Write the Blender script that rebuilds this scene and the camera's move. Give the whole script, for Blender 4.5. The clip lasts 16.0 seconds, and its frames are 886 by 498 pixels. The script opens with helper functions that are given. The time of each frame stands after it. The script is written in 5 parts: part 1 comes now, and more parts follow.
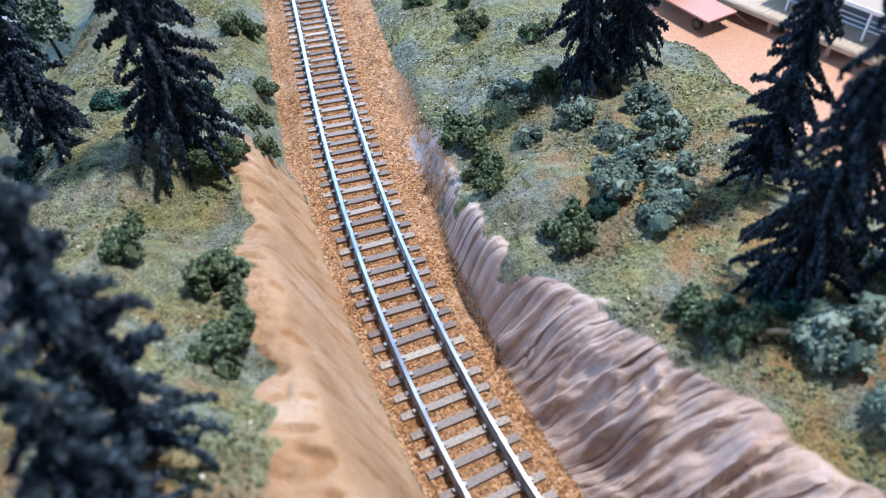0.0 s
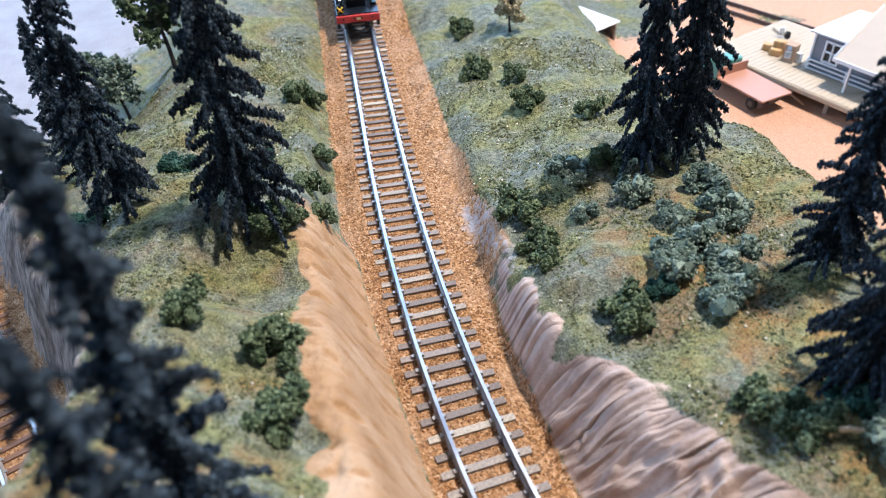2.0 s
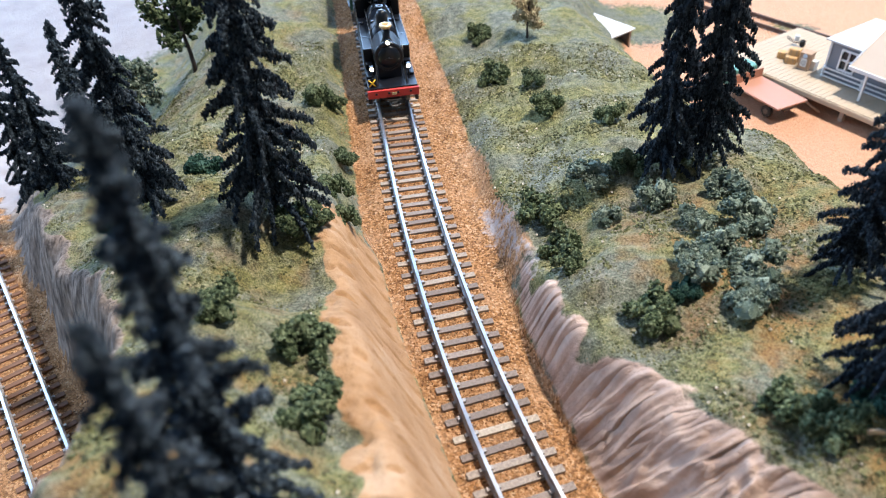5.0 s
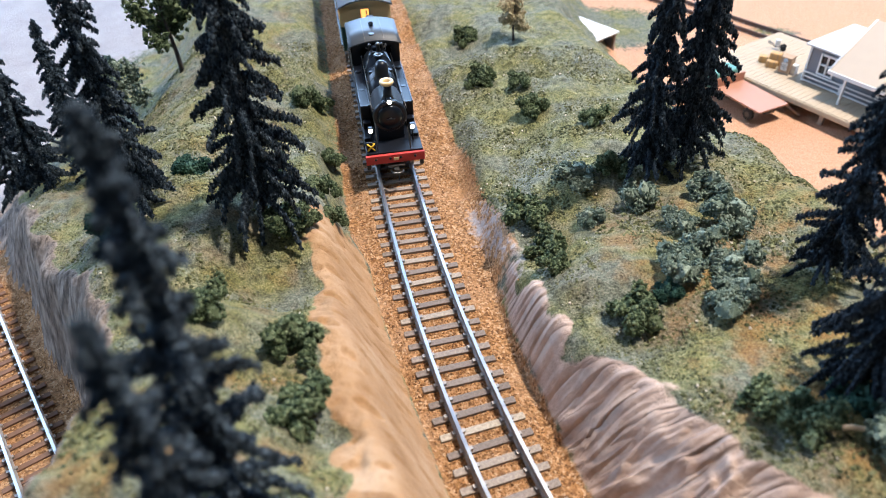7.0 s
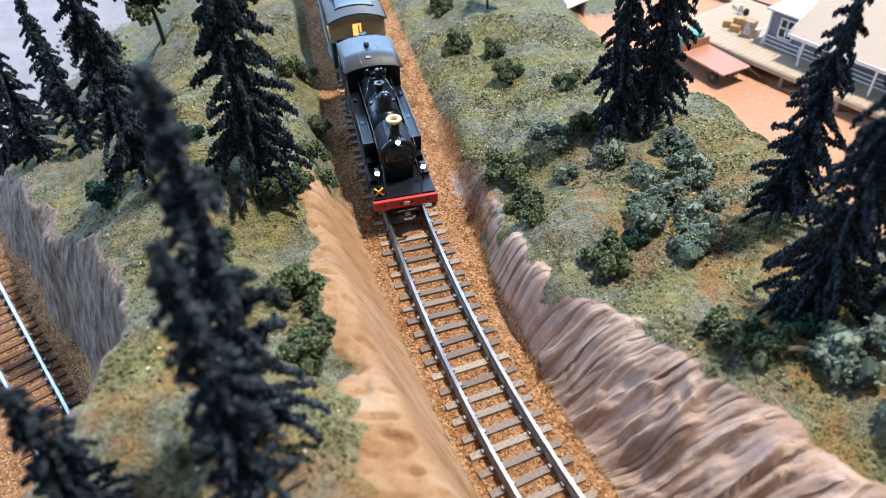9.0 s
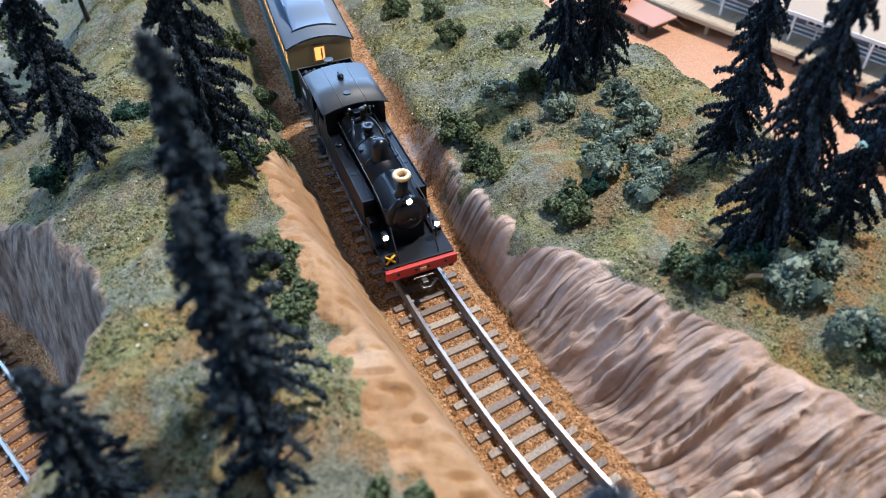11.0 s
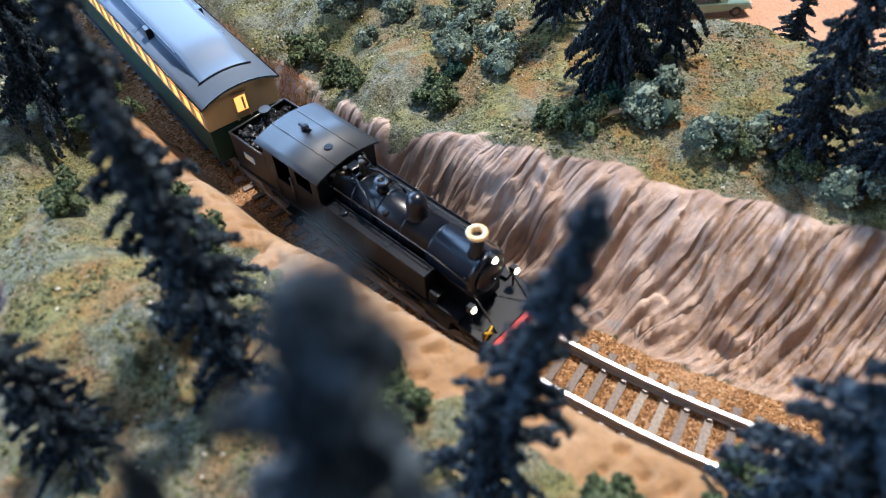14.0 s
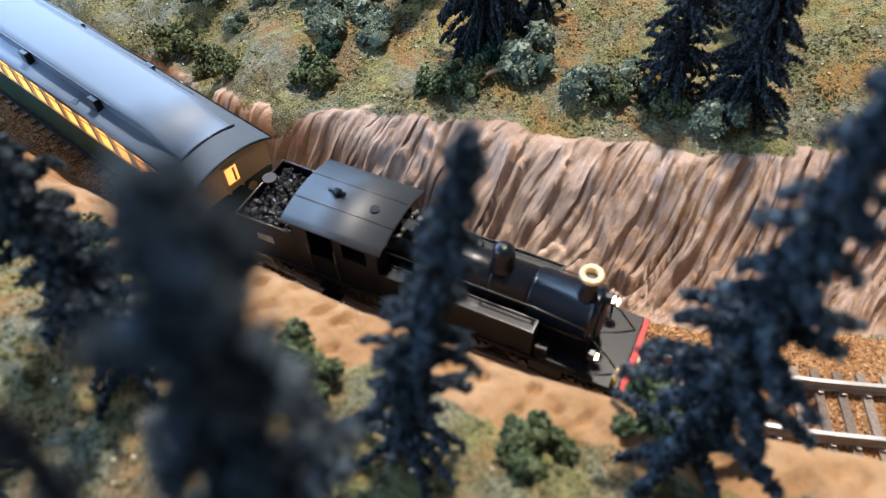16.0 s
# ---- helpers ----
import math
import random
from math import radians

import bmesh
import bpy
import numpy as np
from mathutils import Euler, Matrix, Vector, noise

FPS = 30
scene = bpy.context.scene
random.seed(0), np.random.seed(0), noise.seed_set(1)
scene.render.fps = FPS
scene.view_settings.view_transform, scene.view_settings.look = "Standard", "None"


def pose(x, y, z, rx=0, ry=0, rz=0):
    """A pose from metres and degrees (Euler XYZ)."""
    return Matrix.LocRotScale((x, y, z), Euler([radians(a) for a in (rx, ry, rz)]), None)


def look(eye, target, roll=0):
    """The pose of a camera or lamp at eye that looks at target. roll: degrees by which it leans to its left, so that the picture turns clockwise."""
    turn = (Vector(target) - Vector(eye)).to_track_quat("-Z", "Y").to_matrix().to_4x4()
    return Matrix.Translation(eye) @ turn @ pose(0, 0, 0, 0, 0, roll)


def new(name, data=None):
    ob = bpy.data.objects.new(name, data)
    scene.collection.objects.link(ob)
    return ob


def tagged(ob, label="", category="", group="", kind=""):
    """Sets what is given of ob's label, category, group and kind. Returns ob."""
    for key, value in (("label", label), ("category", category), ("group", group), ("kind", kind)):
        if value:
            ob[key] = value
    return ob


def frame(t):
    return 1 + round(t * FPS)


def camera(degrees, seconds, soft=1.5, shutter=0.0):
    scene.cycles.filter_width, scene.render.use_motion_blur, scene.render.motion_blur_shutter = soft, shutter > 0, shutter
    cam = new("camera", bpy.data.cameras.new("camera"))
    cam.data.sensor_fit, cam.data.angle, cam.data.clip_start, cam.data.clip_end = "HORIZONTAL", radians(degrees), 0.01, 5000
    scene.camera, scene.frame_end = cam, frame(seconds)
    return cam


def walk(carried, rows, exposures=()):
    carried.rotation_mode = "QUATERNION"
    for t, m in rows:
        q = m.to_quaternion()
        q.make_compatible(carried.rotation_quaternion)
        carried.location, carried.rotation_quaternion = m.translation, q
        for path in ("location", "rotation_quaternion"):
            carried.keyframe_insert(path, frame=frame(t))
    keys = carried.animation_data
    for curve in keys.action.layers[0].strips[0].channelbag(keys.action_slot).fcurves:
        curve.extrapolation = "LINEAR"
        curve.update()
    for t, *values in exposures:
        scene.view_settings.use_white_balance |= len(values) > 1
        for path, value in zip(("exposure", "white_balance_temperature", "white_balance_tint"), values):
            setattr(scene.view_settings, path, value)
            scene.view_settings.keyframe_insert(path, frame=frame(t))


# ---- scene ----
cam = camera(64.1, 16.0, soft=1.0)
PATH = [
    (0, (0.033, 0.041, 0.192), (-0.229, 1.426, -1.227), -3.3),
    (0.5, (0.03, 0.042, 0.193), (-0.278, 1.44, -1.203), -3.2),
    (1, (0.026, 0.044, 0.196), (-0.316, 1.479, -1.155), -2.9),
    (1.5, (0.026, 0.044, 0.197), (-0.334, 1.516, -1.109), -2.8),
    (2, (0.027, 0.043, 0.194), (-0.356, 1.528, -1.09), -3.4),
    (2.5, (0.024, 0.041, 0.196), (-0.379, 1.524, -1.083), -3.0),
    (3, (0.022, 0.04, 0.196), (-0.39, 1.525, -1.079), -3.2),
    (3.5, (0.022, 0.041, 0.195), (-0.396, 1.522, -1.082), -3.4),
    (4, (0.022, 0.04, 0.195), (-0.396, 1.524, -1.079), -3.6),
    (6.5, (0.019, 0.038, 0.195), (-0.346, 1.539, -1.075), -2.2),
    (7, (0.021, 0.036, 0.197), (-0.339, 1.538, -1.073), -2.2),
    (7.5, (0.023, 0.028, 0.201), (-0.32, 1.505, -1.103), -2.4),
    (8, (0.024, 0.022, 0.201), (-0.277, 1.506, -1.105), -2.5),
    (8.5, (0.022, 0.017, 0.204), (-0.276, 1.493, -1.113), -2.2),
    (9, (0.021, 0.016, 0.205), (-0.264, 1.481, -1.126), -2.0),
    (9.2, (0.021, 0.015, 0.205), (-0.255, 1.475, -1.134), -2.0),
    (11.3, (0.009, 0.006, 0.207), (-0.067, 1.422, -1.203), -1.9),
    (11.5, (0.01, 0.004, 0.208), (-0.069, 1.413, -1.209), -3.0),
    (12, (0.008, 0.0, 0.207), (-0.002, 1.389, -1.233), -3.5),
    (12.5, (0.005, -0.002, 0.204), (0.084, 1.353, -1.264), -3.0),
    (13, (0.002, -0.006, 0.202), (0.143, 1.324, -1.284), -4.1),
    (13.5, (0.001, -0.009, 0.202), (0.218, 1.289, -1.304), -4.1),
    (14, (-0.006, -0.01, 0.2), (0.274, 1.271, -1.31), -4.1),
    (14.5, (-0.008, -0.011, 0.2), (0.349, 1.229, -1.328), -4.1),
    (15, (-0.005, -0.014, 0.199), (0.396, 1.197, -1.341), -4.3),
    (15.5, (-0.007, -0.014, 0.198), (0.461, 1.17, -1.345), -2.8),
    (16, (-0.005, -0.015, 0.197), (0.505, 1.147, -1.349), -2.8),
]
walk(cam, [(t, look(eye, target, roll)) for t, eye, target, roll in PATH],
     [(0, -0.03, 5000, 10), (1.2, 0.0, 5200, 10), (3.2, 0.05, 5700, 10), (8, 0.0, 5850, 10), (11.5, -0.17, 5500, 10), (13.5, -0.05, 5550, 10), (14.5, -0.02, 5700, 10), (16, -0.05, 6050, 10)])
cam.data.dof.use_dof, cam.data.dof.focus_distance, cam.data.dof.aperture_fstop = True, 0.31, 15.0

# ---- light: a room with a wide window beyond the layout and one ceiling lamp ----
world = bpy.data.worlds.new("sky")
scene.world = world
world.use_nodes = True
wn = world.node_tree
sky = wn.nodes.new("ShaderNodeTexSky")
sky.sky_type, sky.sun_disc, sky.sun_elevation, sky.sun_rotation = 'NISHITA', False, radians(40), radians(300)
wn.nodes["Background"].inputs[1].default_value = 0.10
wn.links.new(sky.outputs[0], wn.nodes["Background"].inputs[0])


def lamp(name, place, target, size, size_y, watts, colour):
    data = bpy.data.lights.new(name, 'AREA')
    data.shape, data.size, data.size_y, data.energy, data.color = 'RECTANGLE', size, size_y, watts, colour
    ob = new(name, data)
    ob.matrix_world = look(place, target)
    return ob


lamp("window_light", (-0.35, 2.57, 0.85), (-0.05, 0.3, -0.1), 2.4, 1.1, 112.0, (0.47, 0.69, 1.0))
# fill lamp added on the west to brighten the cutting; its window is assumed
lamp("side_fill_light", (-1.72, 0.55, 0.80), (0.0, 0.2, 0.0), 1.5, 1.0, 40.0, (0.50, 0.71, 1.0))
lamp("ceiling_light", (0.47, 0.52, 1.45), (0.0, 0.22, 0.0), 0.09, 0.09, 54.0, (1.0, 0.86, 0.70))
scene.view_settings.exposure = 0.0


# ---- materials ----
class Nodes:
    """A short way to write a node material."""

    def __init__(self, name, rough=0.8, metal=0.0, spec=0.4):
        self.mat = bpy.data.materials.new(name)
        self.mat.use_nodes = True
        self.tree = self.mat.node_tree
        self.bsdf = self.tree.nodes["Principled BSDF"]
        self.bsdf.inputs["Roughness"].default_value = rough
        self.bsdf.inputs["Metallic"].default_value = metal
        self.bsdf.inputs["Specular IOR Level"].default_value = spec

    def add(self, kind, **inputs):
        node = self.tree.nodes.new(kind)
        for key, value in inputs.items():
            self.put(node.inputs[key.replace("_", " ")], value)
        return node

    def put(self, socket, value):
        if isinstance(value, bpy.types.NodeSocket):
            self.tree.links.new(value, socket)
        else:
            socket.default_value = value

    def coords(self):
        return self.add("ShaderNodeTexCoord").outputs["Object"]

    def noise(self, scale, detail=4.0, vector=None, rough=0.6):
        node = self.add("ShaderNodeTexNoise", Scale=scale, Detail=detail, Roughness=rough)
        self.put(node.inputs["Vector"], vector or self.coords())
        return node.outputs["Fac"]

    def ramp(self, value, stops):
        node = self.add("ShaderNodeValToRGB", Fac=value)
        els = node.color_ramp.elements
        while len(els) < len(stops):
            els.new(0.5)
        for el, (at, colour) in zip(els, stops):
            el.position, el.color = at, (*colour, 1)
        return node.outputs["Color"]

    def mix(self, fac, a, b):
        node = self.tree.nodes.new("ShaderNodeMix")
        node.data_type = 'RGBA'
        for socket, value in ((node.inputs[0], fac), (node.inputs[6], a), (node.inputs[7], b)):
            if isinstance(value, tuple):
                value = (*value, 1)
            self.put(socket, value)
        return node.outputs[2]

    def maths(self, op, a, b=0.5):
        node = self.tree.nodes.new("ShaderNodeMath")
        node.operation = op
        self.put(node.inputs[0], a)
        self.put(node.inputs[1], b)
        return node.outputs[0]

    def mask(self, value, lo, hi):
        node = self.add("ShaderNodeMapRange", Value=value, From_Min=lo, From_Max=hi)
        return node.outputs[0]

    def colour(self, value):
        if isinstance(value, tuple):
            value = (*value, 1)
        self.put(self.bsdf.inputs["Base Color"], value)
        return self

    def bump(self, height, metres, strength=1.0):
        node = self.add("ShaderNodeBump", Strength=strength, Distance=metres, Height=height)
        self.put(self.bsdf.inputs["Normal"], node.outputs[0])
        return self


def plain(name, colour, rough=0.7, metal=0.0, vary=0.25, scale=300.0, relief=0.0002):
    m = Nodes(name, rough, metal)
    dark = tuple(c * (1 - vary) for c in colour)
    light = tuple(min(1.0, c * (1 + vary)) for c in colour)
    fine, coarse = m.noise(scale), m.noise(scale * 0.12, 3.0)
    m.colour(m.mix(m.maths('ADD', m.maths('MULTIPLY', fine, 0.6), m.maths('MULTIPLY', coarse, 0.4)), dark, light))
    m.put(m.bsdf.inputs["Roughness"], m.mask(coarse, 0.2, 0.8))
    node = m.bsdf.inputs["Roughness"].links[0].from_node
    node.inputs["To Min"].default_value, node.inputs["To Max"].default_value = max(0.05, rough - 0.12), min(1.0, rough + 0.12)
    if relief:
        m.bump(fine, relief)
    return m.mat


def glow(name, colour, strength):
    m = Nodes(name)
    m.colour(colour)
    m.bsdf.inputs["Emission Color"].default_value = (*colour, 1)
    m.bsdf.inputs["Emission Strength"].default_value = strength
    return m.mat


def foliage(name, dark, mid, light, scale=350.0):
    m = Nodes(name, 0.95, spec=0.15)
    geo = m.add("ShaderNodeNewGeometry")
    per = geo.outputs["Random Per Island"]
    base = m.ramp(per, [(0.0, dark), (0.55, mid), (1.0, light)])
    m.colour(m.mix(m.mask(m.noise(scale * 3), 0.3, 0.75), m.mix(0.45, base, dark), base))
    return m.bump(m.noise(scale * 4, 3.0), 0.0006).mat


def ground_material():
    m = Nodes("scenic_ground", 0.95, spec=0.2)
    zone = m.add("ShaderNodeAttribute")
    zone.attribute_name = "zone"
    sep = m.add("ShaderNodeSeparateColor", Color=zone.outputs["Color"])
    stone, pale, dirt = sep.outputs[0], sep.outputs[1], sep.outputs[2]
    zone2 = m.add("ShaderNodeAttribute")
    zone2.attribute_name = "zone_more"
    sep2 = m.add("ShaderNodeSeparateColor", Color=zone2.outputs["Color"])
    ballast, white, dry = sep2.outputs[0], sep2.outputs[1], sep2.outputs[2]
    fine, mid, coarse = m.noise(1400, 5), m.noise(260, 5), m.noise(38, 4)
    # turf in dark, olive and yellowish green flock
    grain = m.maths('ADD', m.maths('MULTIPLY', fine, 0.6), m.maths('MULTIPLY', mid, 0.4))
    turf = m.ramp(grain, [(0.38, (0.055, 0.058, 0.025)), (0.46, (0.125, 0.125, 0.050)), (0.54, (0.21, 0.20, 0.080)), (0.64, (0.33, 0.305, 0.15))])
    grey_turf = m.ramp(grain, [(0.38, (0.050, 0.055, 0.042)), (0.50, (0.14, 0.147, 0.108)), (0.63, (0.28, 0.28, 0.215))])
    turf = m.mix(m.mask(coarse, 0.40, 0.58), turf, grey_turf)
    earth = m.ramp(fine, [(0.3, (0.12, 0.06, 0.02)), (0.6, (0.34, 0.18, 0.06)), (0.8, (0.42, 0.27, 0.12))])
    turf = m.mix(m.maths('MULTIPLY', m.maths('MULTIPLY', dry, 0.75), m.mask(m.noise(70, 5), 0.47, 0.64)), turf, earth)
    turf = m.mix(m.mask(m.noise(900, 2), 0.74, 0.78), turf, (0.45, 0.41, 0.33))
    # carved plaster of the cutting, mauve grey to fawn
    rock = m.ramp(m.noise(60, 5), [(0.3, (0.29, 0.20, 0.158)), (0.5, (0.435, 0.315, 0.25)), (0.7, (0.55, 0.415, 0.335))])
    rock = m.mix(m.maths('MULTIPLY', m.mask(m.noise(420, 5), 0.48, 0.68), 0.28), rock, (0.29, 0.22, 0.185))
    sand = m.ramp(m.noise(45, 5), [(0.3, (0.235, 0.13, 0.060)), (0.5, (0.325, 0.192, 0.096)), (0.72, (0.40, 0.266, 0.16))])
    sand = m.mix(m.maths('MULTIPLY', m.mask(m.noise(520, 5), 0.52, 0.68), 0.5), sand, (0.26, 0.145, 0.07))
    stones = m.add("ShaderNodeTexVoronoi", Scale=1150.0)
    m.put(stones.inputs["Vector"], m.coords())
    chip = m.ramp(m.add("ShaderNodeSeparateColor", Color=stones.outputs["Color"]).outputs[0], [(0.0, (0.11, 0.052, 0.020)), (0.5, (0.31, 0.155, 0.060)), (0.85, (0.42, 0.23, 0.105)), (1.0, (0.52, 0.35, 0.21))])
    chip = m.mix(m.mask(coarse, 0.45, 0.7), chip, m.mix(0.45, chip, (0.46, 0.28, 0.16)))
    red = m.ramp(fine, [(0.3, (0.38, 0.19, 0.10)), (0.55, (0.56, 0.32, 0.20)), (0.8, (0.68, 0.44, 0.31))])
    edge = m.maths('MULTIPLY', m.maths('SUBTRACT', mid, 0.5), 0.9)
    shape = lambda v: m.mask(m.maths('ADD', v, edge), 0.40, 0.60)
    col = m.mix(shape(stone), turf, rock)
    col = m.mix(shape(pale), col, sand)
    face = m.add("ShaderNodeAttribute")
    face.attribute_name = "cliff_face"
    streak = m.add("ShaderNodeMapping", Vector=m.coords(), Scale=(1.0, 1.0, 0.12))
    clay = m.ramp(m.noise(330, 4, streak.outputs[0]), [(0.35, (0.085, 0.065, 0.052)), (0.5, (0.20, 0.155, 0.125)), (0.66, (0.33, 0.265, 0.215))])
    col = m.mix(shape(face.outputs["Fac"]), col, clay)
    col = m.mix(shape(dirt), col, red)
    col = m.mix(shape(ballast), col, chip)
    col = m.mix(shape(white), col, m.mix(m.mask(coarse, 0.3, 0.7), (0.31, 0.275, 0.27), (0.38, 0.345, 0.335)))
    m.colour(col)
    height = m.maths('ADD', m.maths('MULTIPLY', fine, 0.35), m.maths('MULTIPLY', mid, 0.65))
    carved = m.maths('MAXIMUM', stone, pale)
    height = m.maths('MULTIPLY', height, m.maths('SUBTRACT', 1.0, m.maths('MULTIPLY', carved, 0.72)))
    # sharp creases that follow the furrows of the cutting
    lie = m.add("ShaderNodeAttribute")
    lie.attribute_name = "furrow"
    across = m.add("ShaderNodeSeparateColor", Color=lie.outputs["Color"])
    stretch = m.add("ShaderNodeCombineXYZ", X=m.maths('MULTIPLY', across.outputs[0], 105.0), Y=m.maths('MULTIPLY', across.outputs[1], 26.0))
    crease = m.maths('ABSOLUTE', m.maths('SUBTRACT', m.noise(1.0, 2.0, stretch.outputs[0], 0.5), 0.5), 0.0)
    crease = m.maths('MULTIPLY', m.mask(crease, 0.0, 0.14), m.maths('MULTIPLY', across.outputs[2], 0.85))
    height = m.maths('ADD', height, crease)
    m.bump(height, 0.0030, 1.0)
    return m.mat


GROUND = ground_material()
RAIL_SIDE = plain("weathered_rail", (0.30, 0.27, 0.25), 0.5, 0.45, 0.3, 500)
RAIL_TOP = plain("polished_rail", (0.52, 0.53, 0.55), 0.36, 1.0, 0.08, 400, 0)


def sleeper_material():
    m = Nodes("sleeper_wood", 0.85)
    each = m.add("ShaderNodeObjectInfo").outputs["Random"]
    tone = m.ramp(each, [(0.0, (0.17, 0.135, 0.115)), (0.6, (0.29, 0.24, 0.205)), (0.9, (0.40, 0.34, 0.27)), (1.0, (0.55, 0.47, 0.35))])
    grain = m.noise(900, 4)
    m.colour(m.mix(m.mask(grain, 0.35, 0.7), m.mix(0.5, tone, (0.08, 0.06, 0.05)), tone))
    return m.bump(grain, 0.0004).mat


SLEEPER = sleeper_material()


def stone_material():
    m = Nodes("ballast_stone", 0.95, spec=0.2)
    per = m.add("ShaderNodeNewGeometry").outputs["Random Per Island"]
    m.colour(m.ramp(per, [(0.0, (0.11, 0.052, 0.022)), (0.35, (0.27, 0.135, 0.052)), (0.7, (0.38, 0.205, 0.090)), (1.0, (0.50, 0.33, 0.20))]))
    return m.mat


STONE = stone_material()
NEEDLES = foliage("dark_conifer_flock", (0.008, 0.012, 0.017), (0.030, 0.044, 0.060), (0.10, 0.13, 0.16))
GREEN = foliage("green_foam", (0.028, 0.042, 0.020), (0.085, 0.112, 0.055), (0.20, 0.235, 0.13))
SAGE = foliage("sage_foam", (0.05, 0.072, 0.054), (0.16, 0.20, 0.155), (0.30, 0.35, 0.275))
TEAL = foliage("teal_foam", (0.012, 0.034, 0.026), (0.03, 0.07, 0.05), (0.07, 0.125, 0.09))
TURF = foliage("turf_flock", (0.050, 0.055, 0.026), (0.15, 0.152, 0.068), (0.28, 0.27, 0.145))
BARK = plain("bark", (0.045, 0.036, 0.034), 0.9, 0, 0.4, 500)
BLACK = plain("black_loco_paint", (0.004, 0.006, 0.011), 0.31, 0.0, 0.4, 90, 0)
ROOF_BLACK = plain("grey_cab_roof", (0.034, 0.041, 0.052), 0.5, 0.0, 0.25, 90, 0)
RUST = plain("dusty_blue_black", (0.0045, 0.0055, 0.009), 0.42, 0.0, 0.4, 130, 0)
RUST.node_tree.nodes["Principled BSDF"].inputs["Specular IOR Level"].default_value = 0.22
IRON = plain("running_gear_steel", (0.10, 0.095, 0.09), 0.4, 0.8, 0.3, 300, 0)
RED = plain("buffer_red", (0.42, 0.035, 0.03), 0.5, 0.0, 0.25, 200, 0)
BRASS = plain("copper_cap", (0.72, 0.52, 0.28), 0.42, 0.3, 0.2, 300, 0)
YELLOW = plain("yellow_paint", (0.72, 0.46, 0.03), 0.6, 0, 0.15, 300, 0)
COAL = plain("coal", (0.02, 0.02, 0.022), 0.45, 0, 0.5, 500)
CREAM = plain("cream_paint", (0.66, 0.50, 0.27), 0.55, 0, 0.12, 200, 0)
BOTTLE = plain("bottle_green", (0.012, 0.045, 0.035), 0.45, 0, 0.25, 200, 0)
CAR_ROOF = plain("slate_blue_roof", (0.13, 0.175, 0.25), 0.52, 0, 0.15, 60, 0)
LIT = glow("lamp_lit_window", (1.0, 0.42, 0.09), 1.9)
HEADLAMP = glow("headlamp_lens", (1.0, 0.86, 0.55), 9.0)


# ---- building helpers ----
def bm_box(bm, x0, x1, y0, y1, z0, z1, bevel=0.0):
    vs = [bm.verts.new((x, y, z)) for x in (x0, x1) for y in (y0, y1) for z in (z0, z1)]
    fs = [bm.faces.new([vs[i] for i in f]) for f in ((0, 1, 3, 2), (4, 6, 7, 5), (0, 4, 5, 1), (2, 3, 7, 6), (0, 2, 6, 4), (1, 5, 7, 3))]
    if bevel:
        bmesh.ops.bevel(bm, geom=list({e for f in fs for e in f.edges}), offset=bevel, segments=2, affect='EDGES', profile=0.6)
    return vs


def bm_lathe(bm, rings, m=None, n=24, caps=True):
    """Rings of (height, radius) round z, put at the pose m."""
    m = m or Matrix()
    made = []
    for h, r in rings:
        made.append([bm.verts.new(m @ Vector((r * math.cos(6.28319 * i / n), r * math.sin(6.28319 * i / n), h))) for i in range(n)])
    for a, b in zip(made, made[1:]):
        for i in range(n):
            f = bm.faces.new((a[i], a[(i + 1) % n], b[(i + 1) % n], b[i]))
            f.smooth = True
    if caps:
        bm.faces.new(made[0][::-1])
        bm.faces.new(made[-1])
    return made


def bm_tube(bm, points, radius, n=6):
    """A round bar through points; radius a number or one for each point."""
    pts = [Vector(p) for p in points]
    rad = radius if isinstance(radius, (list, tuple)) else [radius] * len(pts)
    rings = []
    for i, p in enumerate(pts):
        ax = (pts[min(i + 1, len(pts) - 1)] - pts[max(i - 1, 0)]).normalized()
        u = ax.orthogonal().normalized()
        v = ax.cross(u)
        rr = float(rad[i])
        rings.append([bm.verts.new(p + rr * (u * math.cos(6.28319 * k / n) + v * math.sin(6.28319 * k / n))) for k in range(n)])
    for a, b in zip(rings, rings[1:]):
        for k in range(n):
            bm.faces.new((a[k], a[(k + 1) % n], b[(k + 1) % n], b[k])).smooth = True
    bm.faces.new(rings[0][::-1])
    bm.faces.new(rings[-1])


def bm_sheet(bm, profile, x0, x1, thick):
    """An arched sheet: the profile (y, z) drawn out from x0 to x1, with thickness downwards."""
    cols = []
    for x in (x0, x1):
        cols.append([[bm.verts.new((x, y, z)) for y, z in profile], [bm.verts.new((x, y, z - thick)) for y, z in profile]])
    k = len(profile)
    (ta, ba), (tb, bb) = cols
    for i in range(k - 1):
        bm.faces.new((ta[i], tb[i], tb[i + 1], ta[i + 1])).smooth = True
        bm.faces.new((ba[i], ba[i + 1], bb[i + 1], bb[i]))
        bm.faces.new((ta[i], ta[i + 1], ba[i + 1], ba[i]))
        bm.faces.new((tb[i], bb[i], bb[i + 1], tb[i + 1]))
    bm.faces.new((ta[0], ba[0], bb[0], tb[0]))
    bm.faces.new((ta[-1], tb[-1], bb[-1], ba[-1]))


def mesh_of(name, bm, *materials):
    bmesh.ops.recalc_face_normals(bm, faces=bm.faces)
    me = bpy.data.meshes.new(name)
    bm.to_mesh(me)
    bm.free()
    for m in materials:
        me.materials.append(m)
    return me


def part(name, bm, material, parent=None, label=""):
    ob = new(name, mesh_of(name, bm, material))
    ob.parent = parent
    if label:
        tagged(ob, label)
    return ob


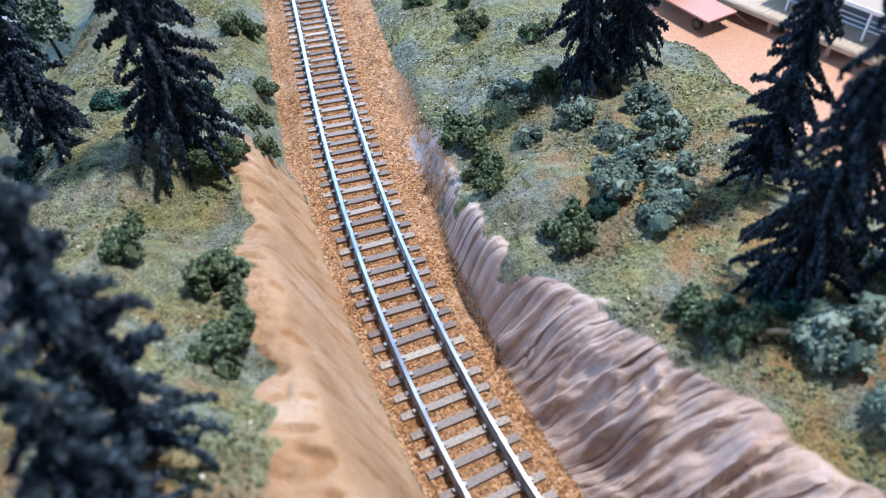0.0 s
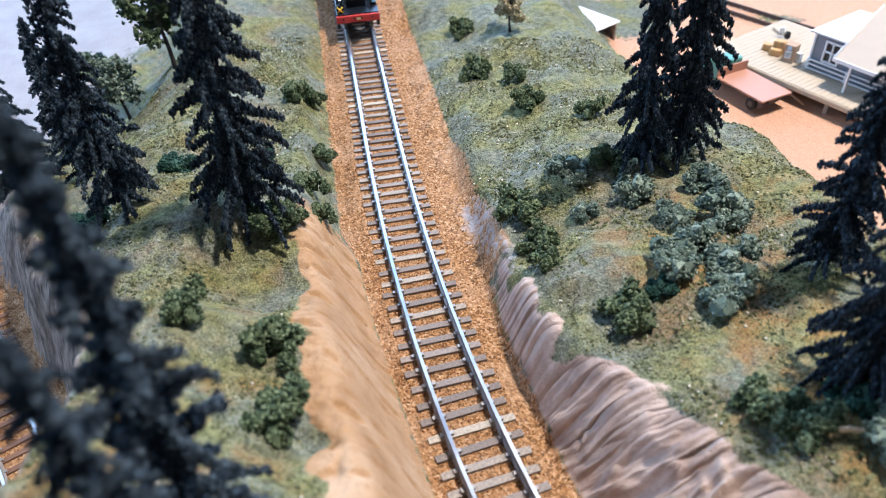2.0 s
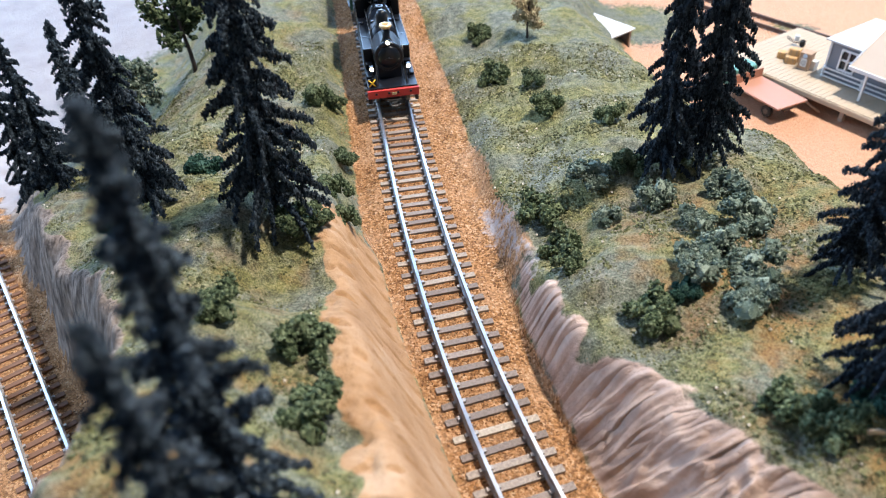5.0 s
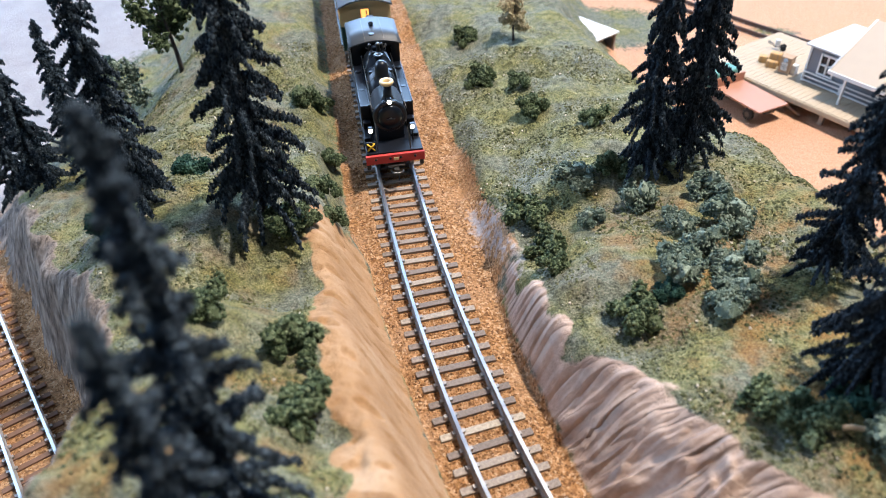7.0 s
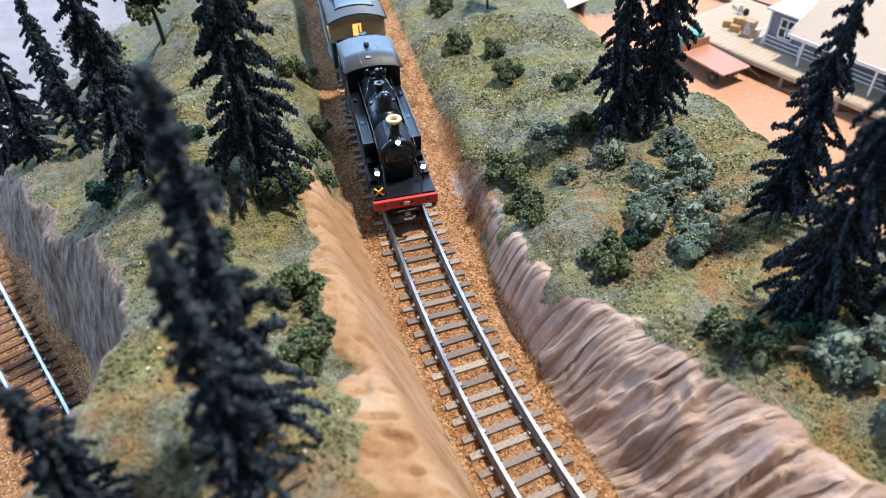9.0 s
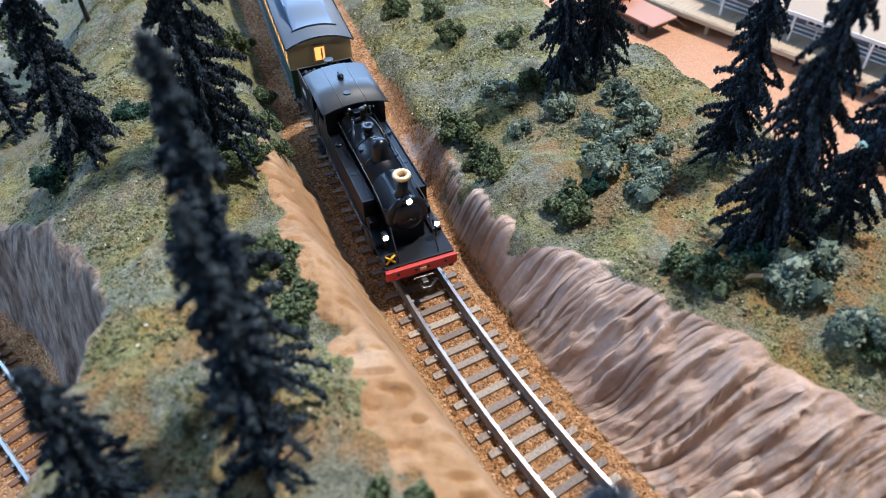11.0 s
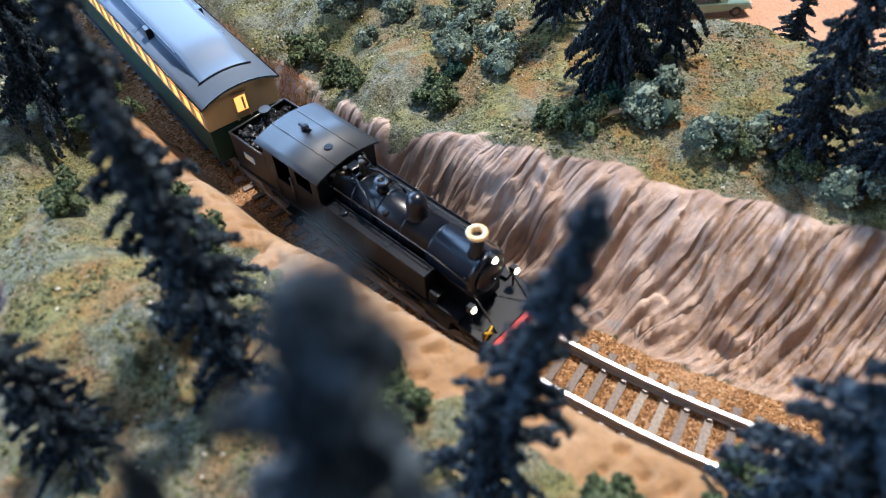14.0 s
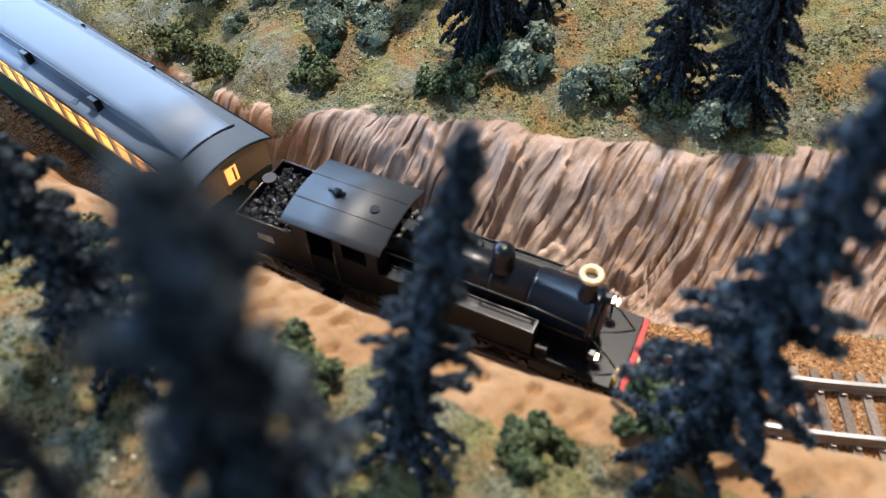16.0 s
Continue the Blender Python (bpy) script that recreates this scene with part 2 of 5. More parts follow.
def box_part(name, parent, material, dims, bevel=0.0, label=""):
    bm = bmesh.new()
    bm_box(bm, *dims, bevel=bevel)
    return part(name, bm, material, parent, label)


def thing(name, label, category, group="", kind=""):
    ob = new(name)
    ob.empty_display_size = 0.01
    return tagged(ob, label, category, group, kind)


ICO = [(0, 0, 1), (0.894, 0, 0.447), (0.276, 0.851, 0.447), (-0.724, 0.526, 0.447), (-0.724, -0.526, 0.447), (0.276, -0.851, 0.447),
       (0.724, 0.526, -0.447), (-0.276, 0.851, -0.447), (-0.894, 0, -0.447), (-0.276, -0.851, -0.447), (0.724, -0.526, -0.447), (0, 0, -1)]
ICO_F = [(0, 1, 2), (0, 2, 3), (0, 3, 4), (0, 4, 5), (0, 5, 1), (1, 6, 2), (2, 7, 3), (3, 8, 4), (4, 9, 5), (5, 10, 1),
         (6, 7, 2), (7, 8, 3), (8, 9, 4), (9, 10, 5), (10, 6, 1), (11, 7, 6), (11, 8, 7), (11, 9, 8), (11, 10, 9), (11, 6, 10)]
OCT = [(1, 0, 0), (0, 1, 0), (-1, 0, 0), (0, -1, 0), (0, 0, 1), (0, 0, -1)]
OCT_F = [(0, 1, 4), (1, 2, 4), (2, 3, 4), (3, 0, 4), (1, 0, 5), (2, 1, 5), (3, 2, 5), (0, 3, 5)]


def lumps(name, places, sizes, material, rng, rough=0.3, base=(ICO, ICO_F), flat=1.0):
    """One mesh of many small uneven lumps."""
    places, sizes = np.asarray(places, float), np.asarray(sizes, float)
    vb, fb = np.array(base[0], float), np.array(base[1])
    k, nv = len(places), len(vb)
    a, b = rng.rand(k) * 6.283, rng.rand(k) * 6.283
    ca, sa, cb, sb = np.cos(a), np.sin(a), np.cos(b), np.sin(b)
    rot = np.zeros((k, 3, 3))
    rot[:, 0, 0], rot[:, 0, 1], rot[:, 1, 0], rot[:, 1, 1], rot[:, 2, 2] = ca, -sa, sa, ca, 1
    rx = np.zeros((k, 3, 3))
    rx[:, 0, 0], rx[:, 1, 1], rx[:, 1, 2], rx[:, 2, 1], rx[:, 2, 2] = 1, cb, -sb, sb, cb
    v = np.einsum('kij,nj->kni', rot @ rx, vb) * (1 + rough * (rng.rand(k, nv, 1) - 0.5) * 2)
    v[:, :, 2] *= flat
    v = v * sizes[:, None, None] + places[:, None, :]
    f = fb[None] + (np.arange(k) * nv)[:, None, None]
    me = bpy.data.meshes.new(name)
    me.from_pydata(v.reshape(-1, 3).tolist(), [], f.reshape(-1, 3).tolist())
    me.materials.append(material)
    return me


# ---- the lie of the land: the line's course and the height of the ground ----
LOW = -0.060        # level of the yard, the lower line and the baseboard
CX = (-0.19648, 0.80100, 0.57283, 0.50354, -0.00058)
CY = (1.25528, 0.96949, 0.33832, -0.86567, 0.17693)
S_FAR, S_NEAR = -0.2666, 0.2121


def course(s):
    """Place and direction of the upper line's centre, s metres along it towards the camera."""
    c = np.clip(s, S_FAR, S_NEAR)
    dx, dy = np.polyval(np.polyder(CX), c), np.polyval(np.polyder(CY), c)
    n = np.hypot(dx, dy)
    return np.polyval(CX, c) + dx / n * (s - c), np.polyval(CY, c) + dy / n * (s - c), dx / n, dy / n


LINE_S = np.linspace(-1.1, 0.5, 801)
LINE_X, LINE_Y, LINE_DX, LINE_DY = course(LINE_S)


def beside(x, y):
    """Metres along the line and metres beside it (plus: towards the yard)."""
    x, y = np.atleast_1d(np.asarray(x, float)), np.atleast_1d(np.asarray(y, float))
    s, d = np.empty(x.shape), np.empty(x.shape)
    for a in range(0, len(x), 4000):
        q = slice(a, a + 4000)
        i = ((x[q, None] - LINE_X) ** 2 + (y[q, None] - LINE_Y) ** 2).argmin(1)
        vx, vy = x[q] - LINE_X[i], y[q] - LINE_Y[i]
        s[q] = LINE_S[i] + vx * LINE_DX[i] + vy * LINE_DY[i]
        d[q] = -vx * LINE_DY[i] + vy * LINE_DX[i]
    return s, d


def smooth(v):
    v = np.clip(v, 0, 1)
    return v * v * (3 - 2 * v)


_rng = np.random.RandomState(5)
_waves = [(_rng.randn(2), _rng.rand() * 6.283) for _ in range(24)]


def ripple(x, y, size):
    """A smooth random field between about -1 and 1 with features of that size."""
    v = 0
    for (kx, ky), ph in _waves:
        v = v + np.sin((kx * x + ky * y) * 3.4 / size + ph)
    return v / 5.0


EDGE = [(-0.12, 0.95), (-0.01, 0.56), (0.055, 0.42), (0.096, 0.368), (0.116, 0.325), (0.134, 0.268), (0.157, 0.226), (0.195, 0.19), (0.30, 0.13), (0.8, -0.1)]


def past_edge(x, y):
    """Metres beyond the brow of the hill on the yard's side (minus: on the hill)."""
    best, sign = np.full(x.shape, 9.0), np.ones(x.shape)
    for (ax, ay), (bx, by) in zip(EDGE, EDGE[1:]):
        ux, uy = bx - ax, by - ay
        u = np.clip(((x - ax) * ux + (y - ay) * uy) / (ux * ux + uy * uy), 0, 1)
        r = np.hypot(x - ax - u * ux, y - ay - u * uy)
        side = np.where((x - ax) * uy - (y - ay) * ux < 0, 1.0, -1.0)
        near = r < best
        best, sign = np.where(near, r, best), np.where(near, side, sign)
    return best * sign


def foot_of(s):
    """Metres from the line's centre to the foot of the cutting."""
    return np.interp(s, [-0.2, -0.1, -0.04, 0.03, 0.08, 0.12, 0.16, 0.22], [0.034, 0.029, 0.023, 0.0198, 0.0195, 0.020, 0.0225, 0.029])


def ground(x, y):
    """Height of the ground, and the numbers by which its surface is told: s, d, n, past the brow, across the furrows."""
    x, y = np.atleast_1d(np.asarray(x, float)), np.atleast_1d(np.asarray(y, float))
    s, d = beside(x, y)
    s_ = s + 0.006 * ripple(x, y, 0.05)
    lin = np.interp
    # yard side: foot of the cutting, its top, the hill behind
    foot = foot_of(s_)
    top = lin(s_, [-0.2, -0.1, -0.07, -0.024, 0.0, 0.0175, 0.04, 0.063, 0.09, 0.143, 0.22], [0.050, 0.039, 0.036, 0.033, 0.038, 0.043, 0.049, 0.054, 0.064, 0.068, 0.080])
    ztop = lin(s_, [-0.35, -0.2, -0.12, -0.064, -0.015, 0.02, 0.065, 0.1, 0.16, 0.3], [0.002, 0.006, 0.011, 0.020, 0.030, 0.035, 0.040, 0.036, 0.036, 0.036])
    zhill = lin(s_, [-0.35, -0.2, -0.12, -0.05, 0.0, 0.1, 0.3], [0.006, 0.016, 0.024, 0.036, 0.038, 0.043, 0.043])
    right = ztop * smooth((d - foot) / (top - foot)) ** lin(s_, [0.05, 0.13], [0.8, 1.45]) + (zhill - ztop) * smooth((d - top) / 0.045)
    brow = past_edge(x, y)
    right = right + (LOW - right) * smooth((brow + 0.02) / 0.095)
    # far side of the line: the pale bank, the wooded hill, the cliff above the lower line
    S = [-0.5, -0.3, -0.2, -0.11, -0.05, 0.0, 0.05, 0.1, 0.3]
    za = lin(s_, S, [0.004, 0.008, 0.014, 0.026, 0.033, 0.046, 0.058, 0.058, 0.05])
    zb = lin(s_, S, [0.006, 0.012, 0.022, 0.036, 0.045, 0.062, 0.066, 0.066, 0.06])
    zc = lin(s_, S, [-0.05, -0.03, -0.008, 0.006, 0.02, 0.05, 0.062, 0.062, 0.06])
    u = -d
    fl = lin(s_, [-0.12, -0.09, 0.0, 0.1], [0.026, 0.020, 0.0172, 0.0168])
    left = za * smooth((u - fl) / (0.042 - fl)) ** 0.8 + (zb - za) * smooth((u - 0.05) / 0.035) + (zc - zb) * smooth((u - 0.09) / 0.08)
    left = left + (LOW - left) * smooth((u - 0.17) / 0.10) * smooth((-0.05 - s) / 0.1)
    left = left + 0.012 * np.exp(-((x + 0.108) ** 2 + (y - 0.238) ** 2) / 0.0009) - 0.010 * np.exp(-((x + 0.088) ** 2 + (y - 0.205) ** 2) / 0.0004)
    n, a = 0.643 * x + 0.766 * y, 0.766 * x - 0.643 * y
    n = n + 0.003 * ripple(x, y, 0.03)
    nf = lin(a, [-0.6, -0.18, -0.15, -0.12, -0.08, 0.0], [0.024, 0.024, 0.020, -0.01, -0.10, -0.40])
    nt = nf + lin(a, [-0.6, -0.33, -0.21, -0.17, -0.15, 0.0], [0.026, 0.022, 0.031, 0.020, 0.014, 0.014])
    left = LOW + (left - LOW) * smooth((n - nf) / (nt - nf))
    z = np.where(d > 0, right, left)
    # carved furrows of the cutting, running slantwise down it
    bank = smooth((d - foot + 0.004) / 0.012) * smooth((top + 0.003 + 0.003 * ripple(x, y, 0.018) - d) / 0.008) * smooth((s + 0.10) / 0.06)
    w = s - 0.50 * (d - foot) + 0.0018 * ripple(x, y, 0.035)
    p1 = (w * 106 + 0.42 * np.sin(w * 171) + 0.25 * np.sin(w * 397 + 1) + 0.42 * ripple(x, y, 0.026)) % 1.0
    p2 = (w * 236 + 0.4 * np.sin(w * 310 + 2) + 0.80 * ripple(x + 0.3, y, 0.015)) % 1.0
    fold = np.minimum(p1 / 0.72, (1 - p1) / 0.28) ** 1.4
    crease = np.minimum(p2 / 0.7, (1 - p2) / 0.3) ** 1.3
    tear = np.clip(0.60 + 0.8 * ripple(x + 0.7, y + 0.1, 0.016), 0.05, 1.25)
    carve = bank * smooth((top + 0.002 - d) / 0.014) * (0.3 + 0.7 * smooth((s + 0.06) / 0.09))
    z = z + carve * (0.0060 * fold * tear + 0.0028 * crease * (1.3 - tear) - 0.0026 + 0.0007 * ripple(x, y, 0.010))
    # soft dents of the pale bank, streaks of the cliff
    pale = smooth((u - fl + 0.002) / 0.008) * smooth((lin(s, [-0.06, 0.0, 0.05], [0.048, 0.051, 0.057]) + 0.003 * ripple(x, y, 0.012) - u) / 0.008) * smooth((s + 0.12) / 0.03)
    z = z + pale * (0.0004 * ripple(x, y, 0.022) + 0.0003 * ripple(x + 0.2, y, 0.004) - 0.0020 * smooth((ripple(x * 0.8 + 0.4, y * 1.5 + 0.2, 0.007) - 0.55) * 3.0))
    cliff = smooth((n - nf + 0.002) / 0.004) * smooth((nt + 0.006 - n) / 0.01) * (d < -0.05)
    z = z + cliff * 0.0030 * (np.abs(np.sin(a * 420 + 1.5 * ripple(x, y, 0.02))) - 0.6)
    flat = np.clip(smooth((np.abs(d) - 0.019) / 0.01) + (s > 0.5), 0, 1)
    lowland = smooth((z - LOW) / 0.02)
    z = z + flat * lowland * (1 - np.maximum(bank, pale)) * (0.0022 * ripple(x, y, 0.05) + 0.0008 * ripple(x, y, 0.012))
    # the ballast's shoulder falls a little away from the sleepers
    z = z - 0.0012 - 0.0016 * smooth((np.abs(d) - 0.015) / 0.008) * (1 - smooth((np.abs(d) - 0.03) / 0.01))
    return z, s, d, n - nf, brow, w, bank, pale, cliff


# ---- the ground: one sheet ----
def steps(lo, a, b, hi, fine, growth):
    mid = list(np.arange(a, b, fine))
    up, down, g = [b], [], fine
    while up[-1] < hi:
        g *= growth
        up.append(up[-1] + g)
    g, v = fine, a
    while v > lo:
        g *= growth
        v -= g
        down.append(v)
    return np.array(down[::-1] + mid + up)


def build_ground():
    xs, ys = steps(-1.4, -0.12, 0.185, 1.2, 0.00085, 1.04), steps(-0.7, 0.03, 0.30, 1.6, 0.00085, 1.025)
    gx, gy = np.meshgrid(xs, ys)
    x, y = gx.ravel(), gy.ravel()
    z, s, d, n, brow, w, bank, pale, cliff = ground(x, y)
    nx, ny = len(xs), len(ys)
    i = (np.arange(ny - 1)[:, None] * nx + np.arange(nx - 1)[None]).ravel()
    faces = np.stack([i, i + 1, i + nx + 1, i + nx], 1)
    me = bpy.data.meshes.new("ground")
    me.from_pydata(np.stack([x, y, z], 1).tolist(), [], faces.tolist())
    me.polygons.foreach_set("use_smooth", np.ones(len(me.polygons), bool))
    low = 1 - smooth((z - LOW - 0.004) / 0.012)
    left_low = low * (n < 0.006) * (d < -0.05)
    white = low * (d < -0.05) * smooth((s * -1 - 0.24) / 0.05) * (n > 0.006)
    lower_bed = left_low * smooth((0.034 - np.abs(n + 0.0185)) / 0.012)
    plaster = 0.50 * np.exp(-((s + 0.110) / 0.030) ** 2 - ((d - 0.031) / 0.012) ** 2) + 0.55 * np.exp(-((s - 0.098) / 0.030) ** 2 - ((d - 0.0265) / 0.004) ** 2) + 0.45 * np.exp(-((s + 0.06) / 0.03) ** 2 - ((d - 0.034) / 0.005) ** 2)
    wide = np.where(d > 0, np.maximum(0.031, foot_of(s) + 0.006), 0.031)
    ballast = smooth((wide - np.abs(d)) / 0.008) * smooth((z + 0.03) / 0.01)
    ballast = np.maximum(ballast * (1 - smooth(bank * 1.5 - 0.3)) * (1 - smooth(pale * 2.0 - 0.4)), lower_bed)
    ballast = np.maximum(ballast, 0.75 * smooth((s + 0.20) / 0.03) * smooth((-0.05 - s) / 0.03) * smooth((0.042 - d) / 0.008) * (d > 0))
    dirt = low * (brow > 0) * (d > 0)
    green = np.exp(-((x - 0.045) / 0.055) ** 2 - ((y - 0.690) / 0.05) ** 2) + np.exp(-((x - 0.175) / 0.030) ** 2 - ((y - 0.690) / 0.012) ** 2) + np.exp(-((x + 0.00) / 0.06) ** 2 - ((y - 0.66) / 0.04) ** 2)
    dirt = dirt * (1 - 0.8 * np.clip(green, 0, 1))
    dry = np.clip(smooth((d - 0.03) / 0.05) * smooth((s + 0.12) / 0.1) + (d < -0.05) * (0.35 + 0.5 * smooth((s + 0.02) / 0.03)), 0, 1)
    stone = np.maximum(bank * (d > 0), np.maximum(cliff, 0))
    fawn = smooth((s - 0.04) / 0.10) * bank * 0.42 * (d > 0) 
    for key, cols in (("zone", (stone, np.maximum(pale, fawn), dirt)), ("zone_more", (ballast, np.maximum(white, plaster), dry)), ("furrow", (w, d, bank)), ("cliff_face", (cliff, cliff, cliff))):
        att = me.color_attributes.new(key, 'FLOAT_COLOR', 'POINT')
        att.data.foreach_set("color", np.stack([*cols, np.ones(len(x))], 1).astype(np.float32).ravel())
    me.materials.append(GROUND)
    tagged(new("ground", me), "modelled scenic ground with turf, carved cutting, ballast and red dirt", "ground", kind="structure")


build_ground()


# ---- the room round the layout ----
WALL = plain("pale_wall_paint", (0.30, 0.29, 0.28), 0.9, 0, 0.06, 6, 0.001)
FLOOR = plain("grey_carpet", (0.20, 0.19, 0.18), 0.95, 0, 0.3, 60, 0.001)
CEIL = plain("grey_ceiling", (0.30, 0.30, 0.31), 0.9, 0, 0.05, 5, 0.001)


def build_room():
    x0, x1, y0, y1, z0, z1 = -1.75, 2.2, -1.6, 2.6, -1.0, 1.6
    for name, dims in (("wall_south", (x0, x1, y0 - 0.1, y0, z0, z1)), ("wall_east", (x1, x1 + 0.1, y0 - 0.1, y1 + 0.1, z0, z1))):
        tagged(box_part(name, None, WALL, dims), "plain grey painted wall", "wall", kind="structure")
    bm = bmesh.new()
    for b in ((x0, -1.6, y1, y1 + 0.1, z0, z1), (0.9, x1, y1, y1 + 0.1, z0, z1), (-1.6, 0.9, y1, y1 + 0.1, z0, 0.25), (-1.6, 0.9, y1, y1 + 0.1, 1.45, z1)):
        bm_box(bm, *b)
    # west wall, unseen, with an assumed opening behind the fill lamp
    side = bmesh.new()
    for b in ((x0 - 0.1, x0, y0 - 0.1, -0.25, z0, z1), (x0 - 0.1, x0, 1.35, y1 + 0.1, z0, z1), (x0 - 0.1, x0, -0.25, 1.35, z0, 0.25), (x0 - 0.1, x0, -0.25, 1.35, 1.35, z1)):
        bm_box(side, *b)
    tagged(part("wall_west", side, WALL), "grey painted wall with an added opening for the side fill", "wall", kind="structure")
    tagged(part("wall_north", bm, WALL), "grey painted wall with a wide window", "wall", kind="structure")
    tagged(box_part("floor", None, FLOOR, (x0 - 0.1, x1 + 0.1, y0 - 0.1, y1 + 0.1, z0 - 0.1, z0)), "grey carpeted floor", "floor", kind="structure")
    tagged(box_part("ceiling", None, CEIL, (x0 - 0.1, x1 + 0.1, y0 - 0.1, y1 + 0.1, z1, z1 + 0.1)), "plain grey ceiling", "ceiling", kind="structure")
    tagged(box_part("baseboard", None, plain("plywood", (0.45, 0.32, 0.19), 0.8, 0, 0.2, 20), (-1.40, 1.2, -0.70, 1.6, -0.12, -0.075)), "plywood baseboard under the layout", "baseboard", kind="structure")


build_room()


# ---- track ----
def rail_mesh(xs, ys, dxs, dys, offset, base, name):
    bm_v, bm_f = [], []
    prof = [(-0.0011, 0.0), (0.0011, 0.0), (0.0011, 0.0005), (0.0003, 0.0008), (0.0003, 0.0030), (0.0006, 0.0033), (0.0006, 0.0042), (-0.0006, 0.0042), (-0.0006, 0.0033), (-0.0003, 0.0030), (-0.0003, 0.0008), (-0.0011, 0.0005)]
    k = len(prof)
    for x, y, dx, dy in zip(xs, ys, dxs, dys):
        for o, h in prof:
            bm_v.append((x - dy * (offset + o), y + dx * (offset + o), base + h))
    for i in range(len(xs) - 1):
        for j in range(k):
            bm_f.append((i * k + j, i * k + (j + 1) % k, (i + 1) * k + (j + 1) % k, (i + 1) * k + j))
    me = bpy.data.meshes.new(name)
    me.from_pydata(bm_v, [], bm_f)
    me.materials.append(RAIL_SIDE)
    me.materials.append(RAIL_TOP)
    for p in me.polygons:
        if p.index % k == 6:
            p.material_index = 1
    return me


def sleeper_mesh(length=0.030, width=0.0027, wood=None):
    bm = bmesh.new()
    bm_box(bm, -length / 2, length / 2, -width / 2, width / 2, -0.0018, 0, bevel=0.0002)
    return mesh_of("sleeper", bm, wood or SLEEPER)


def chair_mesh():
    bm = bmesh.new()
    for o in (-0.0086, 0.0086):
        for e in (-1, 1):
            bm_box(bm, o + e * 0.0016 - 0.0006, o + e * 0.0016 + 0.0006, -0.0007, 0.0007, 0, 0.0011)
    return mesh_of("chairs", bm, RAIL_SIDE)


def build_track(label, sample, s0, s1, base, group_rng, rusty=False, wood=None):
    track = thing("railway_track", label, "railway track")
    s = np.arange(s0, s1, 0.004)
    x, y, dx, dy = sample(s)
    for o in (-0.0086, 0.0086):
        me = rail_mesh(x, y, dx, dy, o, base, "rail")
        if rusty:
            me.materials[0] = me.materials[1] = RUSTY
        ob = new("rail", me)
        ob.parent = track
    tie, chair = sleeper_mesh(wood=wood), chair_mesh()
    for v in np.arange(s0 + 0.003, s1, 0.00695):
        x, y, dx, dy = (float(q) for q in sample(v))
        turn = math.degrees(math.atan2(dy, dx)) + 90 + group_rng.uniform(-1.5, 1.5)
        m = pose(x + group_rng.uniform(-0.0004, 0.0004), y, base + group_rng.uniform(-0.0002, 0.0001), 0, 0, turn)
        ob = new("sleeper", tie)
        ob.parent, ob.matrix_basis = track, m
        ch = new("rail_chair", chair)
        ch.parent, ch.matrix_basis = ob, pose(0, 0, 0.0001)
    return track


RUSTY = plain("rusty_rail", (0.10, 0.065, 0.05), 0.7, 0.2, 0.3, 400)
rng_t = random.Random(3)
build_track("nickel rails on weathered timber sleepers in a cutting", course, -0.75, 0.34, 0.0, rng_t)


def lower_course(v):
    v = np.asarray(v, float)
    return -0.2245 + 0.766 * v, 0.1957 - 0.643 * v, 0 * v + 0.766, 0 * v - 0.643


build_track("rusty rails on brown sleepers below the cliff", lower_course, -0.36, 0.14, LOW - 0.0002, rng_t, wood=plain("red_brown_sleeper", (0.15, 0.082, 0.052), 0.9, 0, 0.4, 500))


def yard_course(v):
    v = np.asarray(v, float)
    return 0.12 + 0.767 * v, 0.718 - 0.642 * v, 0 * v + 0.767, 0 * v - 0.642


build_track("weathered siding rails in the red dirt of the yard", yard_course, -0.45, 0.35, LOW - 0.0016, rng_t, True)


def scatter_ballast():
    rng = np.random.RandomState(11)
    k = 26000
    s = rng.uniform(-0.42, 0.24, k)
    d = rng.normal(0, 0.013, k)
    x, y, dx, dy = course(s)
    x, y = x - dy * d, y + dx * d
    z, _, _, _, _, _, bank, pale, _ = ground(x, y)
    keep = (np.abs(d) < 0.032) & (bank < 0.35) & (pale < 0.35)
    near_rail = np.abs(np.abs(d) - 0.0086) < 0.0018
    keep &= ~near_rail
    x, y, z, d = x[keep], y[keep], z[keep], d[keep]
    z = np.maximum(z, np.where(np.abs(d) < 0.015, -0.0012, -1))
    size = rng.uniform(0.00028, 0.00062, len(x))
    ob = new("ballast", lumps("ballast", np.stack([x, y, z], 1), size, STONE, rng, 0.4, (OCT, OCT_F)))
    tagged(ob, "fine orange-brown stone ballast between the sleepers", "ballast", kind="stuff")


scatter_ballast()


